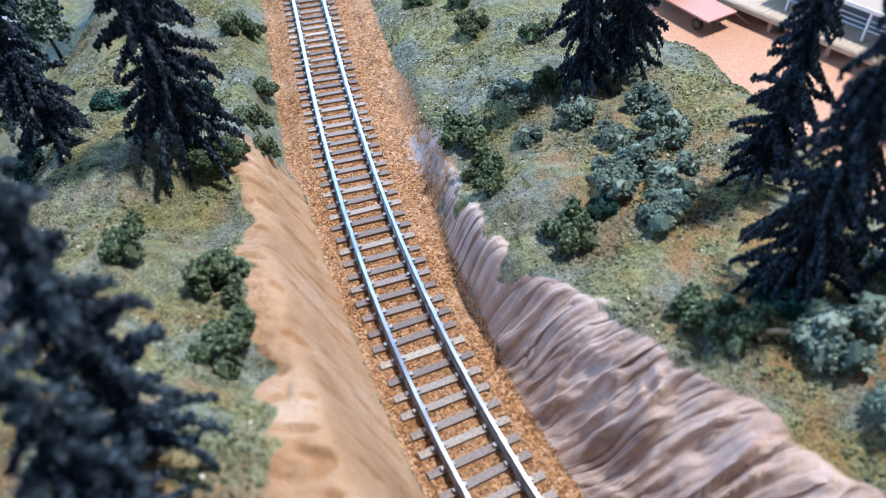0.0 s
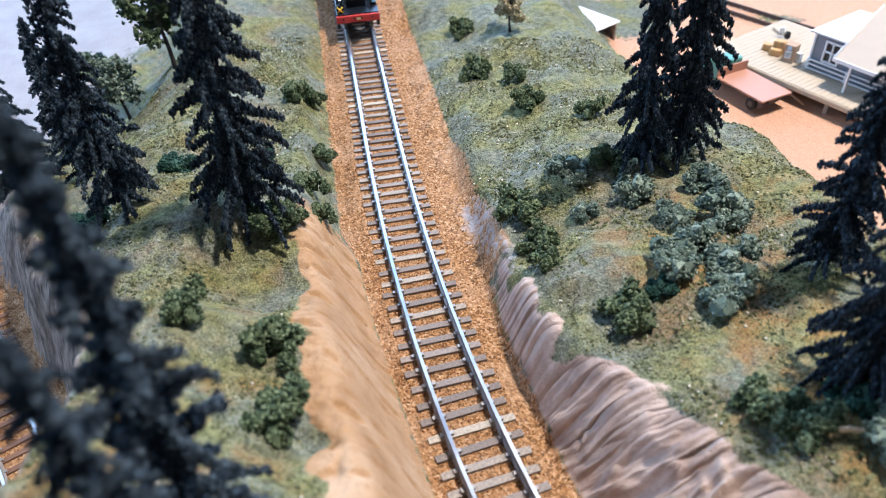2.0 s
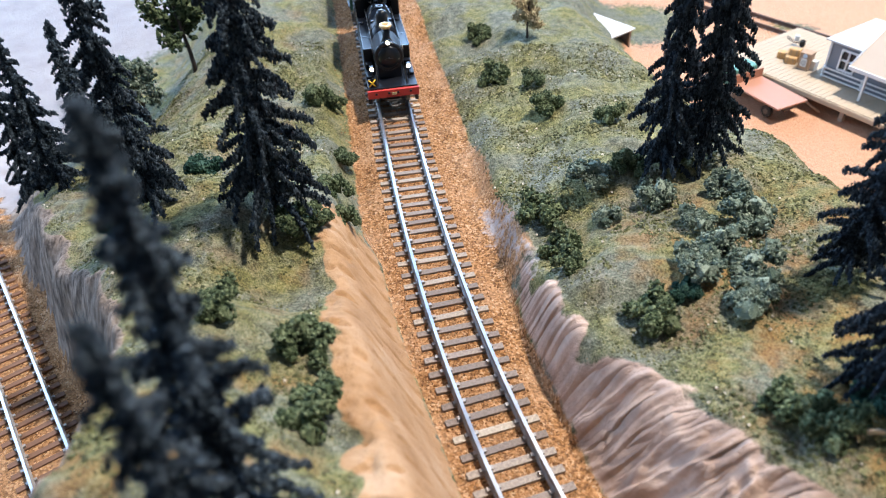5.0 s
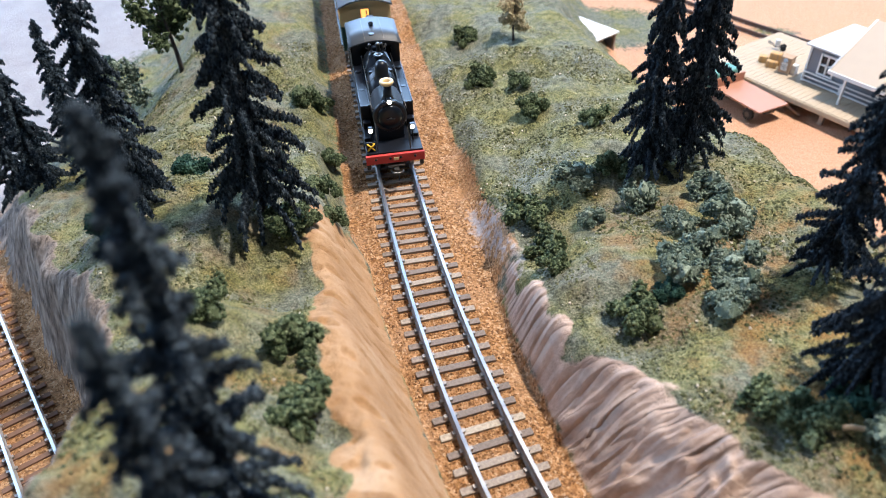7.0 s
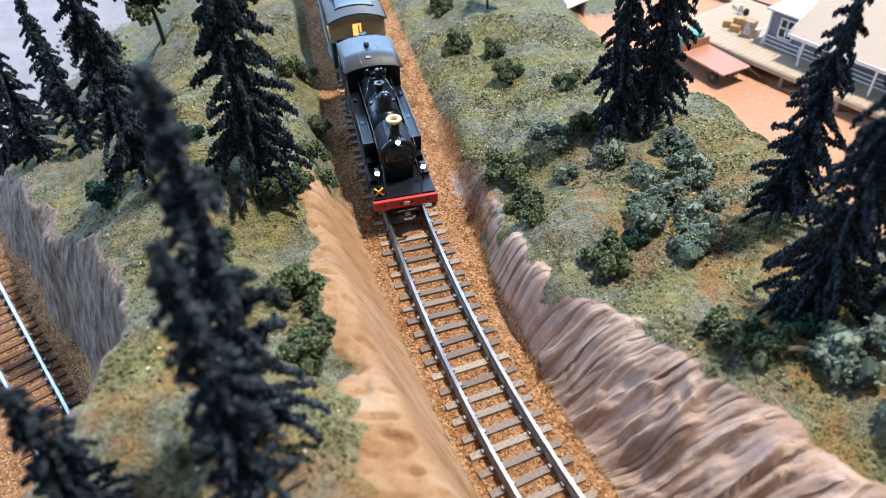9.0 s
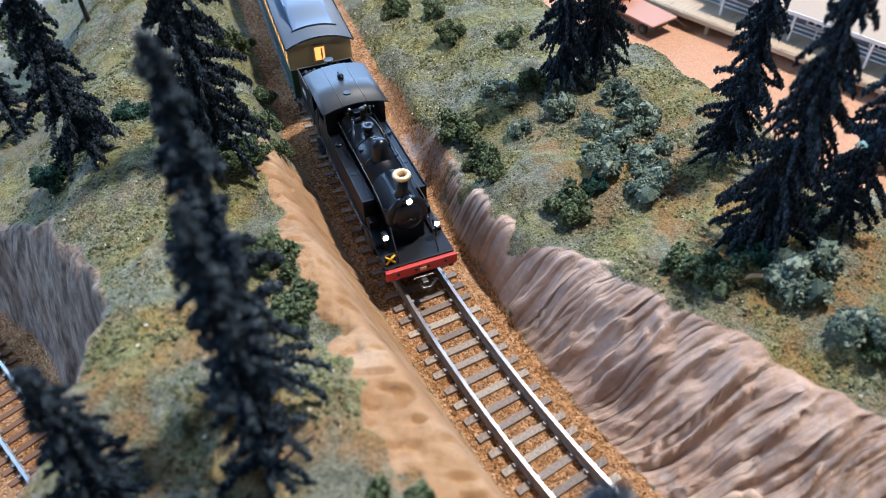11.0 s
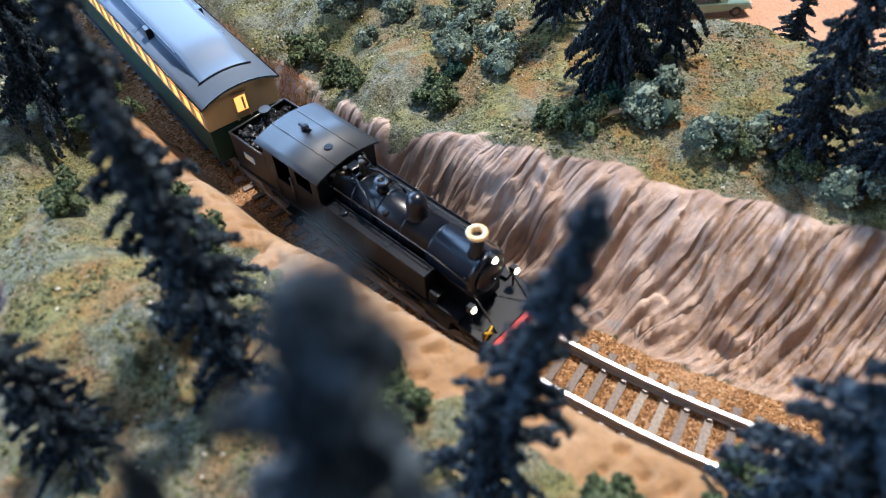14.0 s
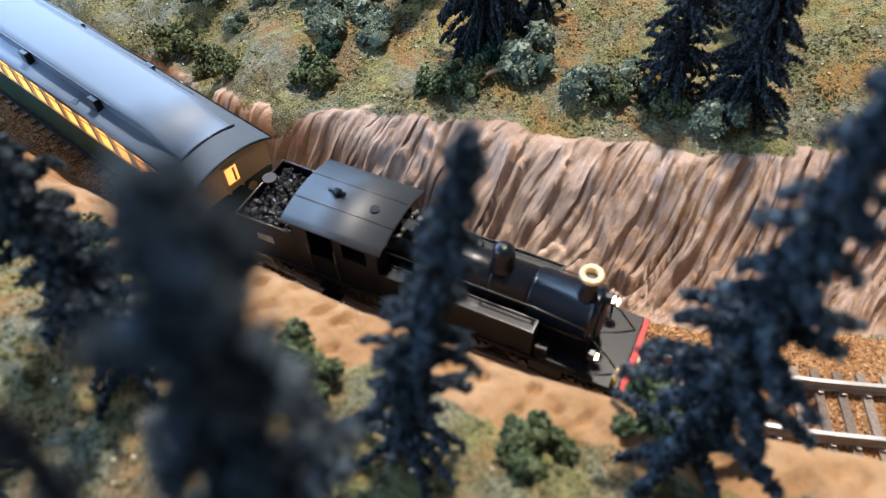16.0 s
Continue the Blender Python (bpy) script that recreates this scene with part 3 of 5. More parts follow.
def scatter_turf():
    rng = np.random.RandomState(21)
    x, y = rng.uniform(-0.26, 0.26, 130000), rng.uniform(-0.02, 0.46, 130000)
    z, s, d, n, brow, a, bank, pale, cliff = ground(x, y)
    keep = (np.abs(d) > 0.036) & (bank < 0.25) & (pale < 0.25) & (cliff < 0.2) & (z > LOW + 0.03) & (ripple(x, y, 0.03) + rng.uniform(-0.6, 0.6, len(x)) > -0.25)
    keep &= (d < 0.0) | (brow < 0.01)
    x, y, z = x[keep], y[keep], z[keep]
    size = rng.uniform(0.00025, 0.0006, len(x)) * (1 + 0.8 * np.clip(ripple(x, y, 0.02), 0, 1))
    ob = new("turf", lumps("turf", np.stack([x, y, z + size * 0.3], 1), size, TURF, rng, 0.5, (OCT, OCT_F), 0.8))
    tagged(ob, "short olive and grey-green turf flock on the hills", "turf", kind="stuff")
    k = 420
    pick = rng.choice(len(x), k, replace=False)
    ob = new("pebbles", lumps("pebbles", np.stack([x[pick], y[pick], z[pick] + 0.0006], 1), rng.uniform(0.0003, 0.0007, k), plain("pale_pebble", (0.62, 0.55, 0.45), 0.9), rng, 0.3, (OCT, OCT_F)))
    tagged(ob, "scattered pale pebbles in the turf", "pebbles", kind="stuff")


scatter_turf()


def height_at(x, y):
    return float(ground([x], [y])[0][0])


# ---- conifers: a trunk with drooping flocked limbs ----
def conifer_meshes(height, spread, seed, thin=1.0, around=5, step=0.043):
    rng = np.random.RandomState(seed)
    bm = bmesh.new()
    bend = [float(v) for v in rng.uniform(-0.03, 0.03, 2) * height]
    axis = lambda u: Vector((bend[0] * math.sin(u * 3), bend[1] * math.sin(u * 2.4), height * u))
    bm_tube(bm, [axis(u) for u in np.linspace(-0.04, 0.97, 9)], [height * 0.024 * (1 - 0.8 * u) for u in np.linspace(0, 1, 9)], 7)
    pts, sizes, cores, core_sizes = [], [], [], []

    def fuzz(p, thick, k):
        """A furry lump of flock round p."""
        cores.append(p)
        core_sizes.append(thick * 0.86)
        v = rng.normal(0, 1, (k, 3))
        v *= (thick * rng.uniform(0.72, 1.25, (k, 1))) / np.linalg.norm(v, axis=1, keepdims=True)
        pts.extend((np.array(p) + v).tolist())
        sizes.extend((height * rng.uniform(0.0036, 0.0078, k)).tolist())

    u = 0.06
    while u < 0.95:
        reach = spread * (1 - u) ** 0.85 + 0.10 * spread
        a0 = rng.rand() * 6.283
        for j in range(around):
            if rng.rand() > 0.88 * thin:
                continue
            a = a0 + 6.283 * j / around + rng.uniform(-0.4, 0.4)
            r = reach * rng.uniform(0.6, 1.25)
            droop = rng.uniform(0.05, 0.45) * r
            k = max(3, int(r / (height * 0.014)))
            base = axis(min(0.96, u + rng.uniform(-0.012, 0.012)))
            side = Vector((-math.sin(a), math.cos(a), 0)) * rng.uniform(-0.3, 0.3) * r
            girth = height * rng.uniform(0.0125, 0.0175)
            tips = []
            for i in range(k + 1):
                w = i / k
                p = base + Vector((math.cos(a) * r * w, math.sin(a) * r * w, 0.15 * r * w - (droop + 0.15 * r) * w * w)) + side * (w * w)
                tips.append(p)
                fuzz(p, girth * (1.2 - 0.35 * w), 11)
            bm_tube(bm, tips[:: max(1, k // 2)], height * 0.004, 4)
        u += step * rng.uniform(0.8, 1.2)
    for v in np.linspace(0.10, 0.985, 76):
        fuzz(axis(v), height * 0.034 * (1.1 - 0.5 * v), 26)
    crown = lumps("crown", pts, sizes, NEEDLES, rng, 0.5, (OCT, OCT_F))
    return mesh_of("trunk", bm, BARK), crown, lumps("limb_flock", cores, core_sizes, NEEDLES, rng, 0.35)


CONIFERS = [conifer_meshes(0.1, 0.024, 31, 0.95, 6, 0.036), conifer_meshes(0.1, 0.029, 32, 0.95, 7, 0.036), conifer_meshes(0.1, 0.017, 33, 0.85, 5, 0.052), conifer_meshes(0.1, 0.027, 34, 0.9, 6, 0.036), conifer_meshes(0.1, 0.034, 35, 1.0, 8, 0.036)]


def conifer(x, y, height, kind, turn=0, wide=1.0, label="dark blue-green bottlebrush conifer standing on the turf"):
    tree = thing("conifer_tree", label, "tree", "conifers on the hills")
    for name, me in zip(("trunk", "crown", "limb_flock"), CONIFERS[kind]):
        ob = new(name, me)
        ob.parent = tree
    tree.matrix_basis = pose(x, y, height_at(x, y) - 0.001, 0, 0, turn) @ Matrix.Diagonal((height / 0.1 * wide, height / 0.1 * wide, height / 0.1, 1))
    return tree


# place, height, kind, turn, width
TREES = [(-0.0960, 0.2330, 0.125, 1, 20, 0.52), (-0.147, 0.2330, 0.098, 3, 80, 0.62), (-0.226, 0.2960, 0.076, 2, 140, 0.85), (-0.258, 0.2980, 0.088, 0, 200, 0.70), (-0.296, 0.3180, 0.085, 1, 290, 0.6), (-0.275, 0.350, 0.080, 0, 33, 0.7),
         (0.0470, 0.2985, 0.105, 3, 50, 0.50), (0.0625, 0.3045, 0.115, 1, 150, 0.46),
         (0.1035, 0.2340, 0.094, 1, 70, 0.48), (0.1040, 0.1855, 0.112, 4, 10, 0.39), (0.1315, 0.1950, 0.098, 3, 220, 0.52),
         (0.1500, 0.1320, 0.078, 1, 120, 0.60), (0.1660, 0.1150, 0.075, 4, 310, 0.58), (0.200, 0.208, 0.048, 2, 60, 1.2), (0.196, 0.150, 0.060, 3, 100, 1.0), (0.064, 0.018, 0.100, 2, 250, 1.0), (-0.068, 0.075, 0.050, 0, 300, 0.9)]
for tx, ty, th, tk, turn, wide in TREES:
    conifer(tx, ty, th, tk, turn, wide)
# the conifers beside the camera, some leaning: base, tip, kind, turn, width
for bx, by, tip, tk, turn, wide in ((-0.0400, 0.1015, (-0.0400, 0.1015, 0.157), 2, 15, 0.85), (-0.0336, 0.0830, (-0.0336, 0.0830, 0.140), 2, 95, 0.85), (0.0080, 0.0450, (0.0236, 0.0412, 0.142), 2, 40, 0.85),
                                    (-0.0200, 0.0140, (-0.0067, 0.0097, 0.177), 2, 200, 0.85), (-0.0300, 0.0160, (-0.0205, 0.0115, 0.164), 2, 130, 0.30)):
    base = Vector((bx, by, height_at(bx, by) - 0.001))
    stem = Vector(tip) - base
    tree = conifer(bx, by, stem.length, tk, turn, wide)
    size = Matrix.Diagonal((stem.length / 0.1 * wide, stem.length / 0.1 * wide, stem.length / 0.1, 1))
    tree.matrix_basis = Matrix.Translation(base) @ stem.to_track_quat('Z', 'Y').to_matrix().to_4x4() @ pose(0, 0, 0, 0, 0, turn) @ size


# ---- bushes of torn foam ----
def bush_mesh(seed, material, height=0.013, k=1100):
    rng = np.random.RandomState(seed)
    cores = np.clip(rng.normal(0, 1, (13, 3)), -1.25, 1.25) * (0.0043, 0.0043, 0.0022) + (0, 0, height * 0.38)
    radii = rng.uniform(0.12, 0.26, len(cores)) * height
    pts, sizes = [], []
    for _ in range(k):
        i = rng.randint(len(cores))
        v = rng.normal(0, 1, 3)
        p = cores[i] + v / np.linalg.norm(v) * rng.uniform(0.8, 1.15) * radii[i]
        if p[2] < 0:
            p[2] *= -0.4
        pts.append(p)
        sizes.append(rng.uniform(0.00025, 0.00065))
    pts.extend(cores)
    sizes.extend(radii * 0.92)
    return lumps("bush", pts, sizes, material, rng, 0.5)


BUSHES = [bush_mesh(41, SAGE), bush_mesh(42, SAGE), bush_mesh(43, GREEN), bush_mesh(44, GREEN), bush_mesh(45, TEAL), bush_mesh(46, SAGE)]
BUSH_WORDS = ["pale sage-green foam bush on the turf", "pale sage-green foam bush on the turf", "mid-green foam bush on the turf", "mid-green foam bush on the turf", "dark teal-green foam bush on the turf", "pale sage-green foam bush on the turf"]


def bush(x, y, size, kind, turn):
    ob = new("bush", BUSHES[kind])
    tagged(ob, BUSH_WORDS[kind], "bush", "foam bushes")
    ob.matrix_basis = pose(x, y, height_at(x, y) - 0.0006, 0, 0, turn) @ Matrix.Diagonal((size * 1.08, size * 1.08, size * 1.08, 1))


BUSH_AT = [(0.0008, 0.2739, 1.1, 2), (0.0111, 0.2539, 0.9, 3), (0.0159, 0.2367, 0.75, 2), (0.0186, 0.2864, 1.0, 0), (0.0259, 0.2653, 0.6, 0), (0.0332, 0.2931, 0.8, 3), (0.0429, 0.278, 0.95, 1),
           (0.0709, 0.2837, 1.0, 1), (0.0772, 0.2647, 1.1, 0), (0.0585, 0.2576, 0.8, 5), (0.0569, 0.2275, 1.0, 5), (0.0671, 0.2424, 1.05, 1), (0.0752, 0.2335, 1.0, 0), (0.0724, 0.2162, 0.95, 5),
           (0.0448, 0.2085, 1.05, 2), (0.0536, 0.2202, 0.6, 4), (-0.0438, 0.4191, 1.1, 3), (-0.0189, 0.405, 0.8, 2), (-0.009, 0.3759, 1.0, 2), (0.0245, 0.3559, 0.85, 2), (-0.1341, 0.3693, 1.0, 3), (-0.0644, 0.4816, 1.0, 3),
           (-0.0552, 0.1648, 0.95, 3), (-0.0424, 0.1392, 1.05, 2), (-0.0806, 0.1673, 0.9, 2), (-0.0893, 0.2297, 1.0, 2), (-0.0896, 0.2726, 0.9, 3), (-0.0833, 0.237, 0.8, 2), (-0.0782, 0.2553, 0.7, 3), (-0.1036, 0.3183, 0.8, 2), (-0.1282, 0.3738, 0.8, 3),
           (0.0782, 0.173, 0.95, 3), (0.0875, 0.1655, 0.95, 2), (0.1151, 0.1998, 1.0, 4), (0.1098, 0.1666, 1.25, 0), (0.1025, 0.178, 0.9, 4), (0.1225, 0.147, 0.9, 0), (0.1395, 0.1421, 0.9, 1), (0.129, 0.141, 0.8, 2), (0.1535, 0.1136, 1.0, 0), (0.1440, 0.126, 0.8, 2),
           (-0.0061, 0.0749, 0.9, 3), (-0.0455, 0.1479, 0.7, 3), (0.0347, 0.0344, 0.9, 3), (-0.001, 0.067, 0.7, 2), (0.062, 0.03, 0.9, 3), (-0.12, 0.29, 0.9, 4), (-0.142, 0.26, 0.9, 4), (-0.17, 0.235, 1.0, 4)]
rng_b = random.Random(8)
for bx, by, bs, bk in BUSH_AT:
    bush(bx, by, bs, bk, rng_b.uniform(0, 360))


# ---- tank locomotive (front towards +x, rail top at z 0) ----
def arch(half, z_eave, z_top, n=13):
    return [(half * (2 * i / (n - 1) - 1), z_top - (z_top - z_eave) * abs(2 * i / (n - 1) - 1) ** 2.1) for i in range(n)]


def wheel(parent, x, y, radius, spokes):
    side = 1 if y > 0 else -1
    m = pose(x, y, radius, 90 if side < 0 else -90, 0, 0)
    bm = bmesh.new()
    bm_lathe(bm, [(-0.0012, radius), (-0.0012, radius + 0.0005), (-0.0007, radius + 0.0005), (-0.0006, radius), (0.0012, radius * 0.985), (0.0012, radius * 0.86), (-0.0008, radius * 0.86)], m, 28)
    w = part("wheel", bm, IRON, parent)
    bm = bmesh.new()
    bm_lathe(bm, [(-0.0004, 0.0015), (0.0015, 0.0015), (0.0018, 0.0008)], m, 12)
    for i in range(spokes):
        a = 6.28319 * i / spokes
        bm_tube(bm, [m @ Vector((0.001 * math.cos(a), 0.001 * math.sin(a), 0.0004)), m @ Vector((radius * 0.9 * math.cos(a), radius * 0.9 * math.sin(a), 0.0004))], 0.00045, 4)
    part("spokes", bm, BLACK, w)


def headlight(parent, x, y, z):
    lamp_ob = box_part("headlamp", parent, BLACK, (x - 0.0022, x, y - 0.0011, y + 0.0011, z - 0.0016, z + 0.0014), 0.0003, "black oil headlamp, lit")
    bm = bmesh.new()
    bm_lathe(bm, [(0, 0.0011), (0.0005, 0.0010), (0.0008, 0.0005)], pose(x, y, z, 0, 90, 0), 14)
    part("lens", bm, HEADLAMP, lamp_ob, "glowing warm white lens")


def build_loco():
    loco = thing("steam_locomotive", "black side-tank steam locomotive with red buffer beam and lit headlamps", "locomotive")
    beam = box_part("buffer_beam", loco, RED, (0.0642, 0.0660, -0.0142, 0.0142, 0.0085, 0.0130), 0.0003, "red front buffer beam")
    bm = bmesh.new()
    for y in (-0.0095, 0.0095, -0.0025, 0.0025):
        bm_lathe(bm, [(0, 0.0007), (0.0004, 0.0006)], pose(0.0660, y, 0.0112, 0, 90, 0), 10)
    part("bolt_heads", bm, BLACK, beam)
    bm = bmesh.new()
    bm_box(bm, 0.0661, 0.0664, -0.0010, 0.0016, 0.0100, 0.0116, 0.0002)
    part("number_panel", bm, CREAM, beam)
    box_part("running_plate", loco, RUST, (-0.0630, 0.0641, -0.0137, 0.0137, 0.0122, 0.0136), 0.0002, "dusty footplate")
    box_part("main_frame", loco, BLACK, (-0.060, 0.060, -0.0058, 0.0058, 0.0040, 0.0122), 0.0002)
    # boiler and smokebox
    axis = pose(0, 0, 0.0262, 0, 90, 0)
    bm = bmesh.new()
    bm_lathe(bm, [(-0.012, 0.0073), (0.034, 0.0073)], axis, 40)
    boiler = part("boiler", bm, BLACK, loco, "glossy black boiler")
    bm = bmesh.new()
    for x in (-0.002, 0.0095, 0.0215, 0.0335):
        bm_lathe(bm, [(x - 0.0005, 0.0073), (x - 0.0004, 0.00755), (x + 0.0004, 0.00755), (x + 0.0005, 0.0073)], axis, 40, False)
    part("boiler_band", bm, BLACK, boiler)
    bm = bmesh.new()
    bm_lathe(bm, [(0.034, 0.0078), (0.0505, 0.0078), (0.0506, 0.0083), (0.0520, 0.0083), (0.0530, 0.0076)], axis, 40)
    smokebox = part("smokebox", bm, BLACK, loco, "matt black smokebox")
    bm = bmesh.new()
    bm_lathe(bm, [(0.0530, 0.0064), (0.0538, 0.0058), (0.0545, 0.0036), (0.0548, 0.001)], axis, 32)
    bm_lathe(bm, [(0.0546, 0.0007), (0.0558, 0.0006)], axis, 8)
    bm_tube(bm, [(0.0556, -0.002, 0.0262), (0.0556, 0.002, 0.0262)], 0.0003, 5)
    part("smokebox_door", bm, BLACK, smokebox)
    box_part("smokebox_saddle", loco, BLACK, (0.036, 0.0522, -0.0066, 0.0066, 0.0122, 0.0215), 0.0008)
    # chimney with a copper cap, dome, safety valves, whistle
    bm = bmesh.new()
    bm_lathe(bm, [(0.0325, 0.0038), (0.0342, 0.0027), (0.0360, 0.0021), (0.0410, 0.0022)], pose(0.0483, 0, 0), 24)
    chimney = part("chimney", bm, BLACK, loco)
    bm = bmesh.new()
    bm_lathe(bm, [(0.0408, 0.0023), (0.0416, 0.0032), (0.0424, 0.0035), (0.0430, 0.0032), (0.0432, 0.0026), (0.0429, 0.0018), (0.0412, 0.0016), (0.0405, 0.0016)], pose(0.0483, 0, 0), 28)
    part("chimney_cap", bm, BRASS, chimney, "polished cream-coloured copper chimney cap")
    bm = bmesh.new()
    bm_lathe(bm, [(0.0322, 0.0044), (0.0334, 0.0037), (0.0346, 0.0034), (0.0385, 0.0034), (0.0402, 0.0030), (0.0413, 0.0020), (0.0418, 0.0007)], pose(0.023, 0, 0), 28)
    part("dome", bm, BLACK, loco, "tall glossy black steam dome")
    bm = bmesh.new()
    bm_lathe(bm, [(0.0338, 0.0022), (0.0345, 0.0018), (0.0360, 0.0018), (0.0374, 0.0026), (0.0381, 0.0026), (0.0381, 0.0011), (0.0376, 0.0010)], pose(0.0072, 0, 0), 20)
    part("safety_valve", bm, BLACK, loco)
    bm = bmesh.new()
    bm_lathe(bm, [(0.034, 0.0012), (0.0385, 0.0010), (0.0392, 0.0015), (0.0400, 0.0006)], pose(-0.0035, 0.001, 0), 12)
    bm_tube(bm, [(-0.0035, -0.004, 0.0345), (-0.0035, 0.005, 0.0352), (-0.0075, 0.0055, 0.0370)], 0.0007, 6)
    part("whistle", bm, IRON, loco)
    box_part("turret", loco, BLACK, (-0.0085, -0.0050, -0.0022, 0.0022, 0.0335, 0.0368), 0.0004)
    for e in (-1, 1):
        bm = bmesh.new()
        bm_tube(bm, [(-0.0050, e * 0.0022, 0.0350), (0.0010, e * 0.0045, 0.0352), (0.0060, e * 0.0062, 0.0330), (0.0092, e * 0.0074, 0.0295), (0.0098, e * 0.0080, 0.0262)], 0.0005, 6)
        part("feed_pipe", bm, BLACK, loco, "curved black feed pipe")
        bm = bmesh.new()
        bm_lathe(bm, [(0.0290, 0.0010), (0.0312, 0.0010), (0.0316, 0.0014), (0.0322, 0.0008)], pose(0.0135, e * 0.0052, 0), 10)
        part("clack_valve", bm, BLACK, loco)
        bm = bmesh.new()
        bm_lathe(bm, [(0.0345, 0.0007), (0.0372, 0.0006), (0.0376, 0.0010), (0.0382, 0.0004)], pose(-0.0070, e * 0.0034, 0), 10)
        bm_tube(bm, [(-0.0070, e * 0.0034, 0.0350), (-0.0110, e * 0.0050, 0.0345)], 0.0005, 5)
        part("steam_fitting", bm, IRON, loco)
    # side tanks
    for e in (-1, 1):
        y0, y1 = sorted((e * 0.0084, e * 0.0132))
        tank = box_part("side_tank", loco, RUST, (-0.0112, 0.0380, y0, y1, 0.0136, 0.0250), 0.0005, "dusty black side water tank")
        bm = bmesh.new()
        for y in (y0 + 0.0002, y1 - 0.0002):
            bm_box(bm, -0.0110, 0.0378, y - 0.0002, y + 0.0002, 0.0248, 0.0257)
        bm_box(bm, 0.0374, 0.0379, y0, y1, 0.0248, 0.0256)
        part("tank_lip", bm, BLACK, tank)
        bm = bmesh.new()
        bm_lathe(bm, [(0.0249, 0.0016), (0.0258, 0.0016), (0.0261, 0.0010)], pose(-0.002, (y0 + y1) / 2, 0), 14)
        part("filler_lid", bm, BLACK, tank)
        bm = bmesh.new()
        bm_lathe(bm, [(0.0249, 0.0014), (0.0252, 0.0013)], pose(0.019, (y0 + y1) / 2, 0), 14)
        part("tank_cover", bm, BLACK, tank)
        bm = bmesh.new()
        bm_tube(bm, [(-0.0112, e * 0.0080, 0.0302), (0.036, e * 0.0080, 0.0302), (0.0515, e * 0.0084, 0.0290)], 0.00022, 6)
        for x in (0.004, 0.020, 0.036, 0.050):
            bm_tube(bm, [(x, e * 0.0066, 0.0285), (x, e * 0.0081, 0.0301)], 0.0003, 5)
        part("handrail", bm, IRON, loco, "thin steel handrail")
        # cab side with a window opening and doorway
        bm = bmesh.new()
        ys = sorted((e * 0.0127, e * 0.0132))
        for b in ((-0.0410, -0.0355, 0.0136, 0.0360), (-0.0265, -0.0112, 0.0136, 0.0270), (-0.0355, -0.0265, 0.0136, 0.0225), (-0.0265, -0.0235, 0.0270, 0.0360), (-0.0150, -0.0112, 0.0270, 0.0360), (-0.0235, -0.0150, 0.0335, 0.0360)):
            bm_box(bm, b[0], b[1], ys[0], ys[1], b[2], b[3])
        part("cab_side", bm, RUST, loco)
        bm = bmesh.new()
        for x in (-0.0358, -0.0262):
            bm_tube(bm, [(x, e * 0.0138, 0.0150), (x, e * 0.0138, 0.0290)], 0.0003, 5)
        part("grab_rail", bm, IRON, loco)
        bm = bmesh.new()
        for z in (0.0035, 0.0080):
            bm_box(bm, -0.0345, -0.0275, min(e * 0.0120, e * 0.0146), max(e * 0.0120, e * 0.0146), z, z + 0.0006)
        for x in (-0.0345, -0.0280):
            bm_box(bm, x, x + 0.0005, min(e * 0.0122, e * 0.0127), max(e * 0.0122, e * 0.0127), 0.0035, 0.0122)
        part("cab_step", bm, BLACK, loco)
        # cylinder, rods, steps ahead of the tank
        bm = bmesh.new()
        bm_lathe(bm, [(0.0375, 0.0032), (0.0380, 0.0036), (0.0475, 0.0036), (0.0480, 0.0030)], pose(0, e * 0.0106, 0.0082, 0, 90, 0), 18)
        part("cylinder", bm, BLACK, loco)
        bm = bmesh.new()
        bm_box(bm, -0.014, 0.018, min(e * 0.0113, e * 0.0118), max(e * 0.0113, e * 0.0118), 0.0056, 0.0068)
        part("coupling_rod", bm, IRON, loco)
        bm = bmesh.new()
        bm_box(bm, 0.0400, 0.0520, min(e * 0.0095, e * 0.0135), max(e * 0.0095, e * 0.0135), 0.0136, 0.0152, 0.0003)
        bm_box(bm, 0.0385, 0.0425, min(e * 0.0090, e * 0.0128), max(e * 0.0090, e * 0.0128), 0.0136, 0.0185, 0.0004)
        part("tool_box", bm, RUST, loco)
        for x in (-0.0130, 0.0025, 0.0180):
            wheel(loco, x, e * 0.0084, 0.0080, 14)
        for x in (0.0345, 0.0530, -0.0360, -0.0530):
            wheel(loco, x, e * 0.0084, 0.0050, 10)
        headlight(loco, 0.0556, e * 0.0102, 0.0212)
        bm = bmesh.new()
        bm_tube(bm, [(0.0545, e * 0.0102, 0.0136), (0.0545, e * 0.0102, 0.0197)], 0.0004, 6)
        part("lamp_bracket", bm, BLACK, loco)
        bm = bmesh.new()
        bm_tube(bm, [(0.0628, e * 0.0080, 0.0136), (0.0580, e * 0.0078, 0.0200), (0.0535, e * 0.0076, 0.0240)], 0.0003, 5)
        part("front_rail", bm, IRON, loco)
        bm = bmesh.new()
        bm_box(bm, 0.0605, 0.0630, min(e * 0.0120, e * 0.0140), max(e * 0.0120, e * 0.0140), 0.0040, 0.0085, 0.0003)
        part("guard_iron", bm, BLACK, loco)
    headlight(loco, 0.0552, 0, 0.0352)
